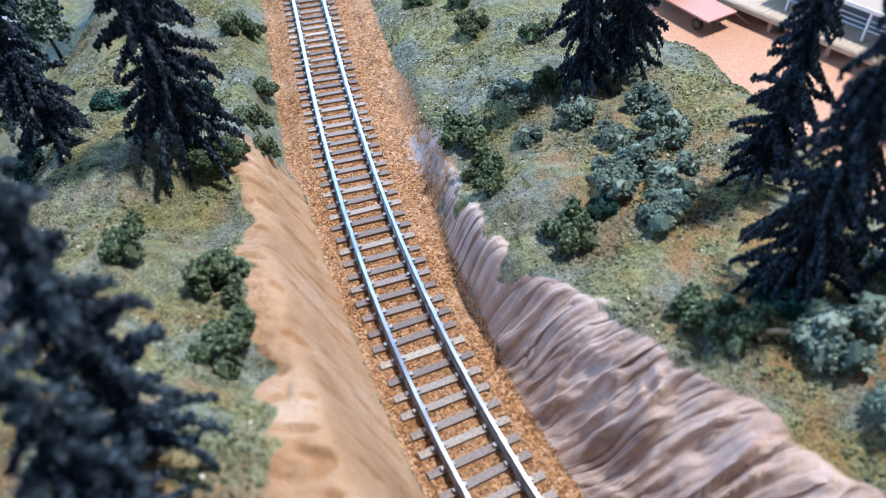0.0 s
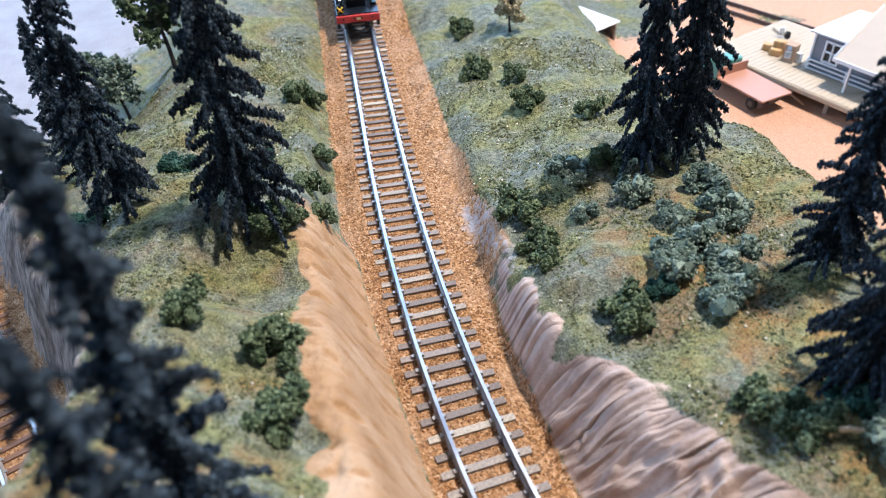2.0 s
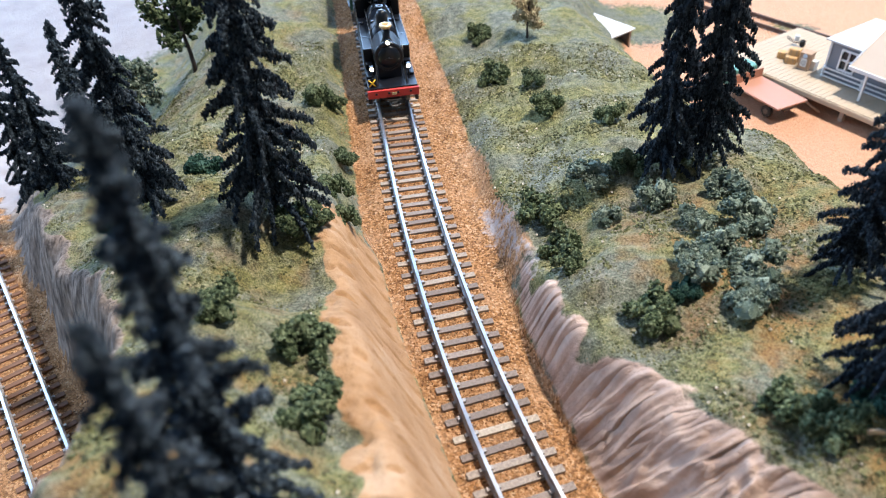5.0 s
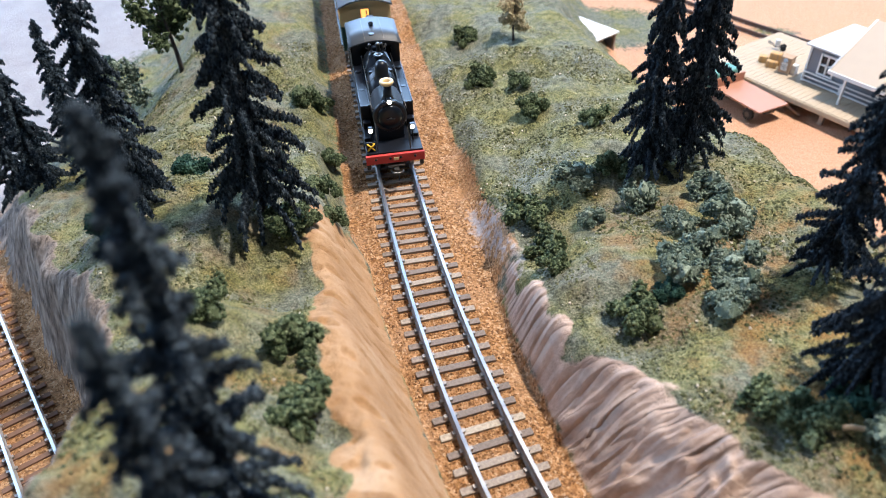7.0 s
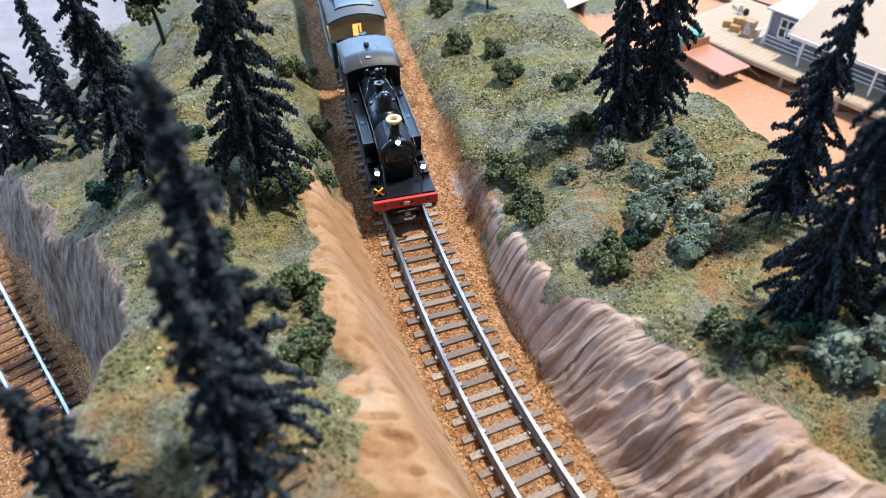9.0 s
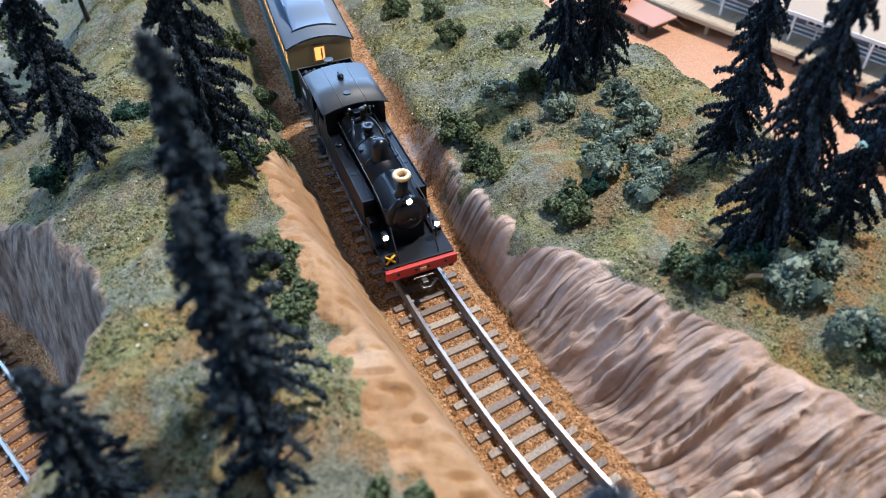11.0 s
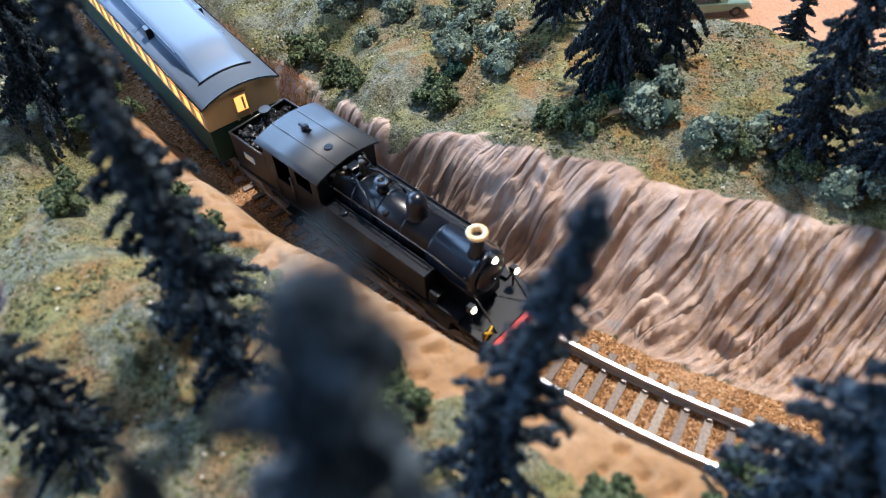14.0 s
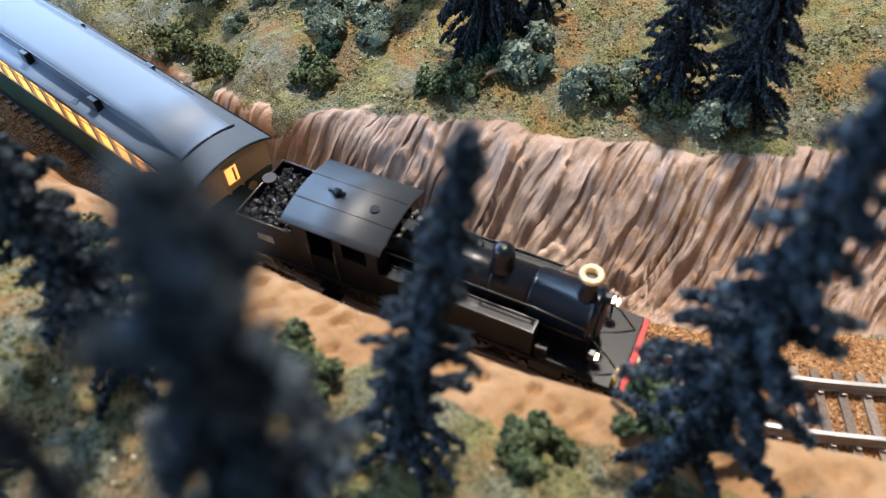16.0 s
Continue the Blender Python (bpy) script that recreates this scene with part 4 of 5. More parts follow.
    # cab front, back, roof
    for x in (-0.0116, -0.0410):
        bm = bmesh.new()
        for b in ((-0.0127, -0.0085, 0.0136, 0.0360), (0.0085, 0.0127, 0.0136, 0.0360), (-0.0085, 0.0085, 0.0136, 0.0300), (-0.0085, 0.0085, 0.0345, 0.0370), (-0.0022, 0.0022, 0.0300, 0.0345)):
            bm_box(bm, x, x + 0.0005, *b)
        part("cab_bulkhead", bm, BLACK, loco)
    bm = bmesh.new()
    bm_sheet(bm, arch(0.0143, 0.0362, 0.0388), -0.0435, -0.0092, 0.0006)
    roof = part("cab_roof", bm, ROOF_BLACK, loco, "dark grey arched cab roof")
    bm = bmesh.new()
    for y in (-0.0052, 0.0052):
        z = 0.0388 - 0.0026 * abs(y / 0.0143) ** 2.1
        bm_tube(bm, [(-0.0439, y, z), (-0.0089, y, z)], 0.00022, 4)
    part("roof_seam", bm, IRON, roof)
    bm = bmesh.new()
    bm_lathe(bm, [(0.0383, 0.0017), (0.0393, 0.0012), (0.0400, 0.0015), (0.0410, 0.0007)], pose(-0.0312, 0.0, 0), 14)
    bm_tube(bm, [(-0.0285, 0, 0.0398), (-0.0342, 0, 0.0398)], 0.0007, 6)
    part("roof_ventilator", bm, BLACK, roof)
    bm = bmesh.new()
    bm_lathe(bm, [(0.0384, 0.0015), (0.0394, 0.0015)], pose(-0.0178, -0.001, 0), 14)
    part("roof_hatch", bm, BLACK, roof)
    # bunker with coal
    bm = bmesh.new()
    for b in ((-0.0630, -0.0411, -0.0132, -0.0127, 0.0136, 0.0290), (-0.0630, -0.0411, 0.0127, 0.0132, 0.0136, 0.0290), (-0.0630, -0.0624, -0.0127, 0.0127, 0.0136, 0.0290), (-0.0624, -0.0411, -0.0127, 0.0127, 0.0136, 0.0255)):
        bm_box(bm, *b)
    bunker = part("coal_bunker", bm, RUST, loco, "dusty black coal bunker")
    bm = bmesh.new()
    for a, b in (((-0.0630, -0.0130, 0.0292), (-0.0414, -0.0130, 0.0292)), ((-0.0630, 0.0130, 0.0292), (-0.0414, 0.0130, 0.0292)), ((-0.0627, -0.0130, 0.0292), (-0.0627, 0.0130, 0.0292))):
        bm_tube(bm, [a, b], 0.0004, 6)
    part("bunker_rim", bm, IRON, bunker)
    rng = np.random.RandomState(77)
    places = np.stack([rng.uniform(-0.0615, -0.0440, 380), rng.uniform(-0.0118, 0.0118, 380), rng.uniform(0.0255, 0.0286, 380)], 1)
    ob = new("coal", lumps("coal", places, rng.uniform(0.0005, 0.0012, 380), COAL, rng, 0.4))
    ob.parent = bunker
    tagged(ob, "heap of glossy black coal", kind="stuff")
    bm = bmesh.new()
    bm_lathe(bm, [(0.0290, 0.0010), (0.0325, 0.0010), (0.0326, 0.0023), (0.0332, 0.0023)], pose(-0.0590, 0.0015, 0), 18)
    part("water_filler", bm, IRON, bunker, "round grey water filler lid")
    for e in (-1, 1):
        plate = box_part("number_plate", bunker, plain("plate_blue_grey", (0.36, 0.45, 0.52), 0.5) if e < 0 else bpy.data.materials["plate_blue_grey"], (-0.0560, -0.0500, min(e * 0.0132, e * 0.0134), max(e * 0.0132, e * 0.0134), 0.0205, 0.0235))
        bm = bmesh.new()
        for x in (-0.0554, -0.0542, -0.0530, -0.0518):
            bm_box(bm, x, x + 0.0007, min(e * 0.0134, e * 0.01355), max(e * 0.0134, e * 0.01355), 0.0210, 0.0230)
        part("plate_bars", bm, CREAM, plate)
    # the black board with a yellow cross, coupling
    board = box_part("route_board", loco, BLACK, (0.0615, 0.0620, -0.0132, -0.0088, 0.0136, 0.0186), 0.0001, "black board with a yellow diagonal cross")
    bm = bmesh.new()
    bm_tube(bm, [(0.0622, -0.0128, 0.0141), (0.0622, -0.0092, 0.0181)], 0.00045, 4)
    bm_tube(bm, [(0.0622, -0.0092, 0.0141), (0.0622, -0.0128, 0.0181)], 0.00045, 4)
    part("yellow_cross", bm, YELLOW, board)
    bm = bmesh.new()
    bm_box(bm, 0.0610, 0.0695, -0.0012, 0.0012, 0.0052, 0.0066, 0.0003)
    bm_tube(bm, [(0.0690, -0.0026, 0.0060), (0.0715, -0.0018, 0.0060), (0.0720, 0.0008, 0.0060), (0.0702, 0.0028, 0.0060)], 0.0007, 6)
    bm_tube(bm, [(0.0685, 0, 0.0058), (0.0690, 0.0006, 0.0030), (0.0694, 0.0006, 0.0002)], 0.0003, 5)
    bm_box(bm, 0.0628, 0.0670, -0.0040, 0.0040, 0.0068, 0.0074, 0.0002)
    part("coupler", bm, IRON, loco, "grey metal knuckle coupler with trip pin")
    bm = bmesh.new()
    bm_box(bm, -0.0700, -0.0620, -0.0012, 0.0012, 0.0052, 0.0066, 0.0003)
    part("rear_coupler", bm, IRON, loco)
    return loco


LOCO = build_loco()


# ---- carriage ----
def build_carriage():
    car = thing("passenger_carriage", "green and cream passenger carriage with a slate-blue roof and lit windows", "carriage")
    box_part("lower_body", car, BOTTLE, (-0.1, 0.1, -0.0155, 0.0155, 0.0060, 0.0215), 0.0003, "bottle-green lower panels")
    upper = box_part("upper_body", car, CREAM, (-0.0998, 0.0998, -0.0153, 0.0153, 0.0215, 0.0345), 0.0002, "cream upper panels")
    box_part("waist_rail", car, BOTTLE, (-0.1002, 0.1002, -0.0158, 0.0158, 0.0209, 0.0217), 0.0001)
    pane, frame_me, pier_me = None, None, None
    for e in (-1, 1):
        for i in range(18):
            x = -0.0935 + i * 0.0110
            if pane is None:
                bm = bmesh.new()
                bm_box(bm, -0.0037, 0.0037, -0.0002, 0.0002, -0.0048, 0.0048)
                pane = mesh_of("window", bm, LIT)
                bm = bmesh.new()
                for b in ((-0.0043, -0.0036, -0.0052, 0.0052), (0.0036, 0.0043, -0.0052, 0.0052), (-0.0036, 0.0036, 0.0044, 0.0052), (-0.0036, 0.0036, -0.0052, -0.0044), (-0.0036, 0.0036, 0.0018, 0.0022)):
                    bm_box(bm, b[0], b[1], -0.0004, 0.0004, b[2], b[3])
                frame_me = mesh_of("window_frame", bm, CREAM)
                bm = bmesh.new()
                bm_box(bm, -0.0007, 0.0007, -0.0003, 0.0003, -0.0060, 0.0060)
                pier_me = mesh_of("panel_strip", bm, CREAM)
            w = new("window", pane)
            w.parent, w.matrix_basis = upper, pose(x, e * 0.0154, 0.0278)
            f = new("window_frame", frame_me)
            f.parent, f.matrix_basis = w, pose(0, e * 0.0002, 0)
            p = new("panel_strip", pier_me)
            p.parent, p.matrix_basis = upper, pose(x + 0.0055, e * 0.0155, 0.0280)
    for e in (-1, 1):
        win = box_part("end_window", upper, LIT, (min(e * 0.0997, e * 0.1001), max(e * 0.0997, e * 0.1001), -0.0026, 0.0022, 0.0250, 0.0320), 0, "lit end door window")
        bm = bmesh.new()
        xa, xb = sorted((e * 0.0997, e * 0.1005))
        for b in ((-0.0034, -0.0026, 0.0215, 0.0330), (0.0022, 0.0030, 0.0215, 0.0330), (-0.0026, 0.0022, 0.0320, 0.0330), (-0.0026, 0.0022, 0.0242, 0.0250)):
            bm_box(bm, xa, xb, *b)
        bm_box(bm, xa, xb - 0.0001 if e > 0 else xb, 0.0004, 0.0012, 0.0255, 0.0310)
        part("door_frame", bm, CREAM, win)
        bm = bmesh.new()
        bm_sheet(bm, [(y, z - 0.0008) for y, z in arch(0.0153, 0.0349, 0.0382)], min(e * 0.0992, e * 0.0998), max(e * 0.0992, e * 0.0998), 0.0048)
        part("gable_panel", bm, CREAM, upper)
        bm = bmesh.new()
        bm_lathe(bm, [(0, 0.0018), (0.0004, 0.0018)], pose(e * 0.1000, 0.006, 0.0185, 0, 90 * e, 0), 16)
        part("end_disc", bm, CREAM, car)
    bm = bmesh.new()
    bm_sheet(bm, arch(0.0166, 0.0346, 0.0388, 17), -0.1032, 0.1032, 0.0007)
    roof = part("roof", bm, CAR_ROOF, car, "slate-blue arched carriage roof")
    # raised clerestory with downswept ends
    HOOD = [(0.0690, 1.0), (0.0725, 0.98), (0.0755, 0.88), (0.0785, 0.70), (0.0810, 0.50), (0.0835, 0.32), (0.0860, 0.20), (0.0890, 0.13), (0.0912, 0.11)]
    prof = arch(0.0102, 0.0420, 0.0434, 9)
    bm = bmesh.new()
    rows = []
    for x, k in [(e * x, k) for e, ends in ((-1, HOOD[::-1]), (1, HOOD)) for x, k in ends]:
        row = []
        for y, z in prof:
            lo = 0.0388 - 0.0042 * abs(y / 0.0166) ** 2.1 + 0.0001
            row.append(bm.verts.new((x, y, lo + (z - lo) * k)))
        rows.append(row)
    for a, b in zip(rows, rows[1:]):
        for i in range(len(prof) - 1):
            bm.faces.new((a[i], b[i], b[i + 1], a[i + 1])).smooth = True
    for e, i in ((-1, 0), (1, len(prof) - 1)):
        low = []
        for row in rows:
            v = row[i].co
            low.append(bm.verts.new((v.x, v.y, 0.0388 - 0.0042 * abs(v.y / 0.0166) ** 2.1 - 0.0004)))
        for j in range(len(rows) - 1):
            bm.faces.new((rows[j][i], rows[j + 1][i], low[j + 1], low[j]))
    part("clerestory", bm, CAR_ROOF, roof, "raised slate-blue clerestory with downswept ends")
    bm = bmesh.new()
    for e in (-1, 1):
        bm_box(bm, -0.072, 0.072, min(e * 0.0100, e * 0.0107), max(e * 0.0100, e * 0.0107), 0.0414, 0.0419)
        bm_tube(bm, [(e * 0.0914, y, 0.0388 - 0.0042 * abs(y / 0.0166) ** 2.1 + 0.0005) for y in np.linspace(-0.0112, 0.0112, 9)], 0.0004, 5)
    part("clerestory_eave", bm, BLACK, roof)
    for x in (-0.055, 0.0, 0.045):
        for e in (-1, 1):
            bm = bmesh.new()
            bm_box(bm, x - 0.0022, x + 0.0022, min(e * 0.0098, e * 0.0128), max(e * 0.0098, e * 0.0128), 0.0366, 0.0412, 0.0004)
            part("roof_ventilator", bm, BLACK, roof, "small dark roof ventilator")
    for x in (0.034, -0.034):
        for e in (-1, 1):
            bm = bmesh.new()
            for i in range(9):
                y = e * (0.0090 + i * 0.0007)
                z = 0.0388 - 0.0042 * abs(y / 0.0166) ** 2.1
                bm_box(bm, x - 0.0016, x + 0.0016, y - 0.00012, y + 0.00012, z - 0.0001, z + 0.0004)
            part("roof_step", bm, CAR_ROOF, roof)
    bm = bmesh.new()
    for e in (-1, 1):
        bm_tube(bm, [(e * 0.1030, -0.0164, 0.0345)] + [(e * 0.1034, y, z + 0.0002) for y, z in arch(0.0164, 0.0346, 0.0388, 9)], 0.0003, 5)
        bm_tube(bm, [(-0.1030, e * 0.0166, 0.0346), (0.1030, e * 0.0166, 0.0346)], 0.0004, 5)
    part("roof_gutter", bm, BLACK, roof)
    # underframe
    box_part("underframe", car, BLACK, (-0.097, 0.097, -0.0130, 0.0130, 0.0048, 0.0060), 0.0002)
    bm = bmesh.new()
    for e in (-1, 1):
        bm_tube(bm, [(-0.045, e * 0.012, 0.0048), (-0.03, e * 0.012, 0.0018), (0.03, e * 0.012, 0.0018), (0.045, e * 0.012, 0.0048)], 0.0004, 5)
        bm_box(bm, -0.085, 0.085, min(e * 0.0150, e * 0.0165), max(e * 0.0150, e * 0.0165), 0.0035, 0.0040)
    part("truss_rod", bm, BLACK, car)
    for x in (-0.070, 0.070):
        bog = box_part("bogie", car, BLACK, (x - 0.015, x + 0.015, -0.0115, 0.0115, 0.0032, 0.0047), 0.0003)
        for e in (-1, 1):
            for o in (-0.0105, 0.0105):
                bm = bmesh.new()
                bm_lathe(bm, [(-0.0012, 0.0058), (-0.0006, 0.0053), (0.0012, 0.0052), (0.0012, 0.003), (0.0004, 0.002)], pose(x + o, e * 0.0084, 0.0053, -90 * e, 0, 0), 22)
                part("wheel", bm, IRON, bog)
    for e in (-1, 1):
        bm = bmesh.new()
        bm_box(bm, min(e * 0.097, e * 0.1075), max(e * 0.097, e * 0.1075), -0.0013, 0.0013, 0.0050, 0.0066, 0.0003)
        part("coupler", bm, IRON, car)
        box_part("end_platform", car, IRON, (min(e * 0.1000, e * 0.1045), max(e * 0.1000, e * 0.1045), -0.0100, 0.0100, 0.0067, 0.0073), 0.0002)
    for e in (-1, 1):
        for y in (-0.0145, 0.0145):
            box_part("end_step", car, IRON, (min(e * 0.1000, e * 0.1040), max(e * 0.1000, e * 0.1040), y - 0.0008, y + 0.0008, 0.0005, 0.0060), 0.0002)
    return car


CARRIAGE = build_carriage()


# ---- the yard: station platform, building, truck, car, goods ----
PLANK = plain("pale_deck_boards", (0.38, 0.30, 0.21), 0.85, 0, 0.18, 180, 0.0002)
TIMBER = plain("grey_brown_timber", (0.27, 0.21, 0.165), 0.9, 0, 0.3, 300)
GREY_WALL = plain("grey_weatherboard", (0.15, 0.155, 0.175), 0.8, 0, 0.15, 200)
WHITE = plain("white_trim", (0.62, 0.61, 0.60), 0.7, 0, 0.08, 200, 0)
PALE_ROOF = plain("pale_iron_roof", (0.44, 0.43, 0.43), 0.6, 0, 0.08, 120, 0)
TAN_ROOF = plain("sandy_roof", (0.40, 0.33, 0.265), 0.8, 0, 0.08, 120, 0)
SACK = plain("hessian", (0.46, 0.28, 0.12), 0.95, 0, 0.25, 500, 0.0003)
CARD = plain("brown_crate", (0.34, 0.225, 0.14), 0.9, 0, 0.15, 300)
BED = plain("oxide_red_deck", (0.38, 0.19, 0.125), 0.7, 0, 0.12, 150, 0)
CANVAS = plain("teal_paint", (0.10, 0.25, 0.22), 0.7, 0, 0.2, 300)
CAR_PAINT = plain("sage_green_enamel", (0.16, 0.24, 0.20), 0.3, 0.2, 0.1, 100, 0)
RUBBER = plain("tyre_rubber", (0.02, 0.02, 0.02), 0.85, 0, 0.3, 400, 0)
DARK_GLASS = plain("dark_window_glass", (0.03, 0.035, 0.04), 0.12, 0, 0.2, 50, 0)
YARD = pose(0.108, 0.588, LOW, 0, 0, math.degrees(math.atan2(-0.703, 0.711)))


def build_platform():
    plat = thing("station_platform", "pale boarded station platform raised on timber posts in red dirt", "platform")
    plat.matrix_basis = YARD
    deck = box_part("deck_frame", plat, PLANK, (-0.004, 0.320, 0.0, 0.092, 0.0080, 0.0118), 0.0009, "rounded pale deck edge")
    bm = bmesh.new()
    bm_box(bm, -0.00195, 0.00195, 0.0, 0.0900, 0, 0.0004, 0.0001)
    board = mesh_of("deck_board", bm, PLANK)
    for i in range(78):
        ob = new("deck_board", board)
        ob.parent, ob.matrix_basis = deck, pose(i * 0.0041, 0.001, 0.0119)
    for x in (0.010, 0.055, 0.098, 0.142, 0.186, 0.230, 0.275, 0.312):
        for y in (0.006, 0.048, 0.086):
            box_part("post", plat, TIMBER, (x - 0.0015, x + 0.0015, y - 0.0015, y + 0.0015, -0.001, 0.0080), 0.0002)
    for x in (0.060, 0.190):
        bm = bmesh.new()
        bm_tube(bm, [(x, 0.002, 0.0075), (x + 0.024, 0.001, 0.0015)], 0.0009, 5)
        part("brace", bm, TIMBER, plat)


build_platform()


def build_station():
    st = thing("station_building", "grey weatherboard station building with white trim and sandy roof", "station building")
    st.matrix_basis = YARD @ pose(0, 0, 0.0124)
    x0, x1, y0, y1, h = 0.062, 0.290, 0.030, 0.082, 0.027
    bm = bmesh.new()
    for b in ((x0, x1, y1 - 0.002, y1), (x0, x0 + 0.002, y0, y1 - 0.002), (x1 - 0.002, x1, y0, y1 - 0.002)):
        bm_box(bm, *b, 0, h)
    holes = [(0.0720, 0.0820), (0.118, 0.128), (0.160, 0.170), (0.205, 0.215), (0.250, 0.260)]
    at = x0 + 0.002
    for a, b in holes:
        bm_box(bm, at, a, y0, y0 + 0.002, 0, h)
        bm_box(bm, a, b, y0, y0 + 0.002, 0, 0.0095)
        bm_box(bm, a, b, y0, y0 + 0.002, 0.0225, h)
        at = b
    bm_box(bm, at, x1 - 0.002, y0, y0 + 0.002, 0, h)
    wall = part("wall", bm, GREY_WALL, st, "dark grey weatherboard wall")
    bm = bmesh.new()
    bm_box(bm, x0 + 0.002, x1 - 0.002, -0.0003, 0, 0, 0.0003)
    strip = mesh_of("weatherboard", bm, GREY_WALL)
    for k in range(9):
        ob = new("weatherboard", strip)
        ob.parent, ob.matrix_basis = wall, pose(0, y0 - 0.0001, 0.0012 + k * 0.0009)
    for a, b in holes:
        win = box_part("window", st, DARK_GLASS, (a, b, y0 + 0.0009, y0 + 0.0012, 0.0095, 0.0225))
        bm = bmesh.new()
        for q in ((a - 0.0012, a, 0.0083, 0.0237), (b, b + 0.0012, 0.0083, 0.0237), (a, b, 0.0225, 0.0237), (a, b, 0.0083, 0.0095), ((a + b) / 2 - 0.0005, (a + b) / 2 + 0.0005, 0.0095, 0.0225), (a, b, 0.0155, 0.0165)):
            bm_box(bm, q[0], q[1], y0 - 0.0008, y0 + 0.0007, q[2], q[3])
        part("window_frame", bm, WHITE, win, "white four-pane window frame")
    for z in (0.0010, 0.0042, 0.0074):
        box_part("white_rail", st, WHITE, (x0, x1, y0 - 0.0026, y0 - 0.0018, z, z + 0.0009), 0.0001, "white painted horizontal rail")
    for x in (x0 + 0.0004, 0.092, 0.130, 0.168, 0.206, 0.244, x1 - 0.001):
        box_part("rail_post", st, WHITE, (x - 0.0006, x + 0.0006, y0 - 0.0018, y0 - 0.0009, 0, 0.0085))
    for x in (x0 - 0.0004, x1 - 0.001):
        box_part("corner_board", st, WHITE, (x, x + 0.0014, y0 - 0.0006, y0 - 0.00005, 0, h))
    box_part("annex_roof", st, PALE_ROOF, (x0 - 0.003, x0 + 0.034, y0 - 0.004, y1 + 0.002, h + 0.0002, h + 0.0015), 0.0004, "flat pale grey annex roof")
    bm = bmesh.new()
    prof = [(y0 - 0.016, 0.0215), (0.056, 0.0470), (y1 + 0.016, 0.0215)]
    bm_sheet(bm, prof, 0.088, x1 + 0.008, 0.0016)
    for f in bm.faces:
        f.smooth = False
    roof = part("roof", bm, TAN_ROOF, st, "sandy gabled main roof with deep eaves")
    bm = bmesh.new()
    bm_box(bm, 0.0872, x1 + 0.0088, y0 - 0.0170, y0 - 0.0161, 0.0193, 0.0218)
    for (ya, za), (yb, zb) in zip(prof, prof[1:]):
        bm_tube(bm, [(0.0874, ya, za - 0.0004), (0.0874, yb, zb - 0.0004)], 0.0009, 4)
    part("fascia", bm, WHITE, roof)
    for x in (0.100, 0.155, 0.210, 0.265):
        box_part("verandah_post", st, WHITE, (x - 0.0008, x + 0.0008, y0 - 0.0148, y0 - 0.0132, 0, 0.0207))


build_station()


def on_deck(name, label, category, x, y, turn):
    ob = thing(name, label, category)
    ob.matrix_basis = YARD @ pose(x, y, 0.0124, 0, 0, turn)
    return ob


for sx, sy, sz, tilt in ((0.0260, 0.0330, 0, 8), (0.0345, 0.0360, 0, -10), (0.0350, 0.0300, 0, 4), (0.0345, 0.0335, 0.0052, 0)):
    sack = on_deck("wool_bale", "tan hessian wool bale stacked on the platform", "bale", sx, sy, tilt + 20)
    sack["group"] = "bales on the platform"
    sack.matrix_basis = sack.matrix_basis @ pose(0, 0, sz)
    box_part("bale_body", sack, SACK, (-0.0042, 0.0042, -0.0030, 0.0030, 0, 0.0052), 0.0011)
    bm = bmesh.new()
    for x in (-0.002, 0.002):
        bm_box(bm, x - 0.0002, x + 0.0002, -0.00315, 0.00315, 0.0002, 0.0053)
    part("strap", bm, TIMBER, sack)

crate = on_deck("crate", "tall brown packing crate with a pale printed label", "crate", 0.0470, 0.0300, 12)
box_part("crate_body", crate, CARD, (-0.0040, 0.0040, -0.0040, 0.0040, 0.0010, 0.0130), 0.0002)
bm = bmesh.new()
for y in (-0.0036, 0.0, 0.0036):
    bm_box(bm, -0.0042, 0.0042, y - 0.0006, y + 0.0006, 0, 0.0010)
part("pallet", bm, TIMBER, crate)
label_ob = box_part("label_sheet", crate, WHITE, (-0.0024, 0.0020, -0.0043, -0.0040, 0.0030, 0.0088))
bm = bmesh.new()
for z in (0.0040, 0.0050, 0.0060, 0.0070):
    bm_box(bm, -0.0018, 0.0014, -0.0045, -0.0043, z, z + 0.0004)
part("label_bars", bm, GREY_WALL, label_ob)
bm = bmesh.new()
bm_lathe(bm, [(0, 0.0016), (0.0003, 0.0016)], pose(-0.0002, -0.0040, 0.0108, 90, 0, 0), 14)
part("label_badge", bm, plain("pale_blue_print", (0.40, 0.50, 0.62), 0.7), crate)
parcel = on_deck("parcel", "white wrapped parcel beside the crate", "parcel", 0.0525, 0.0325, 5)
box_part("parcel_body", parcel, WHITE, (-0.0018, 0.0018, -0.0022, 0.0022, 0, 0.0072), 0.0002)

barrow = on_deck("hand_barrow", "dark iron hand barrow with a white bundle", "barrow", 0.0180, 0.0600, 30)
for y in (-0.0022, 0.0022):
    bm = bmesh.new()
    bm_lathe(bm, [(-0.0004, 0.0022), (0.0004, 0.0022)], pose(0.004, y, 0.0022, 90, 0, 0), 16)
    part("wheel", bm, RUBBER, barrow)
bm = bmesh.new()
for y in (-0.0017, 0.0017):
    bm_tube(bm, [(0.005, y, 0.0025), (-0.003, y, 0.0030), (-0.008, y, 0.0058)], 0.0004, 5)
for x in (-0.002, 0.001, 0.004):
    bm_tube(bm, [(x, -0.0018, 0.0029), (x, 0.0018, 0.0029)], 0.0003, 5)
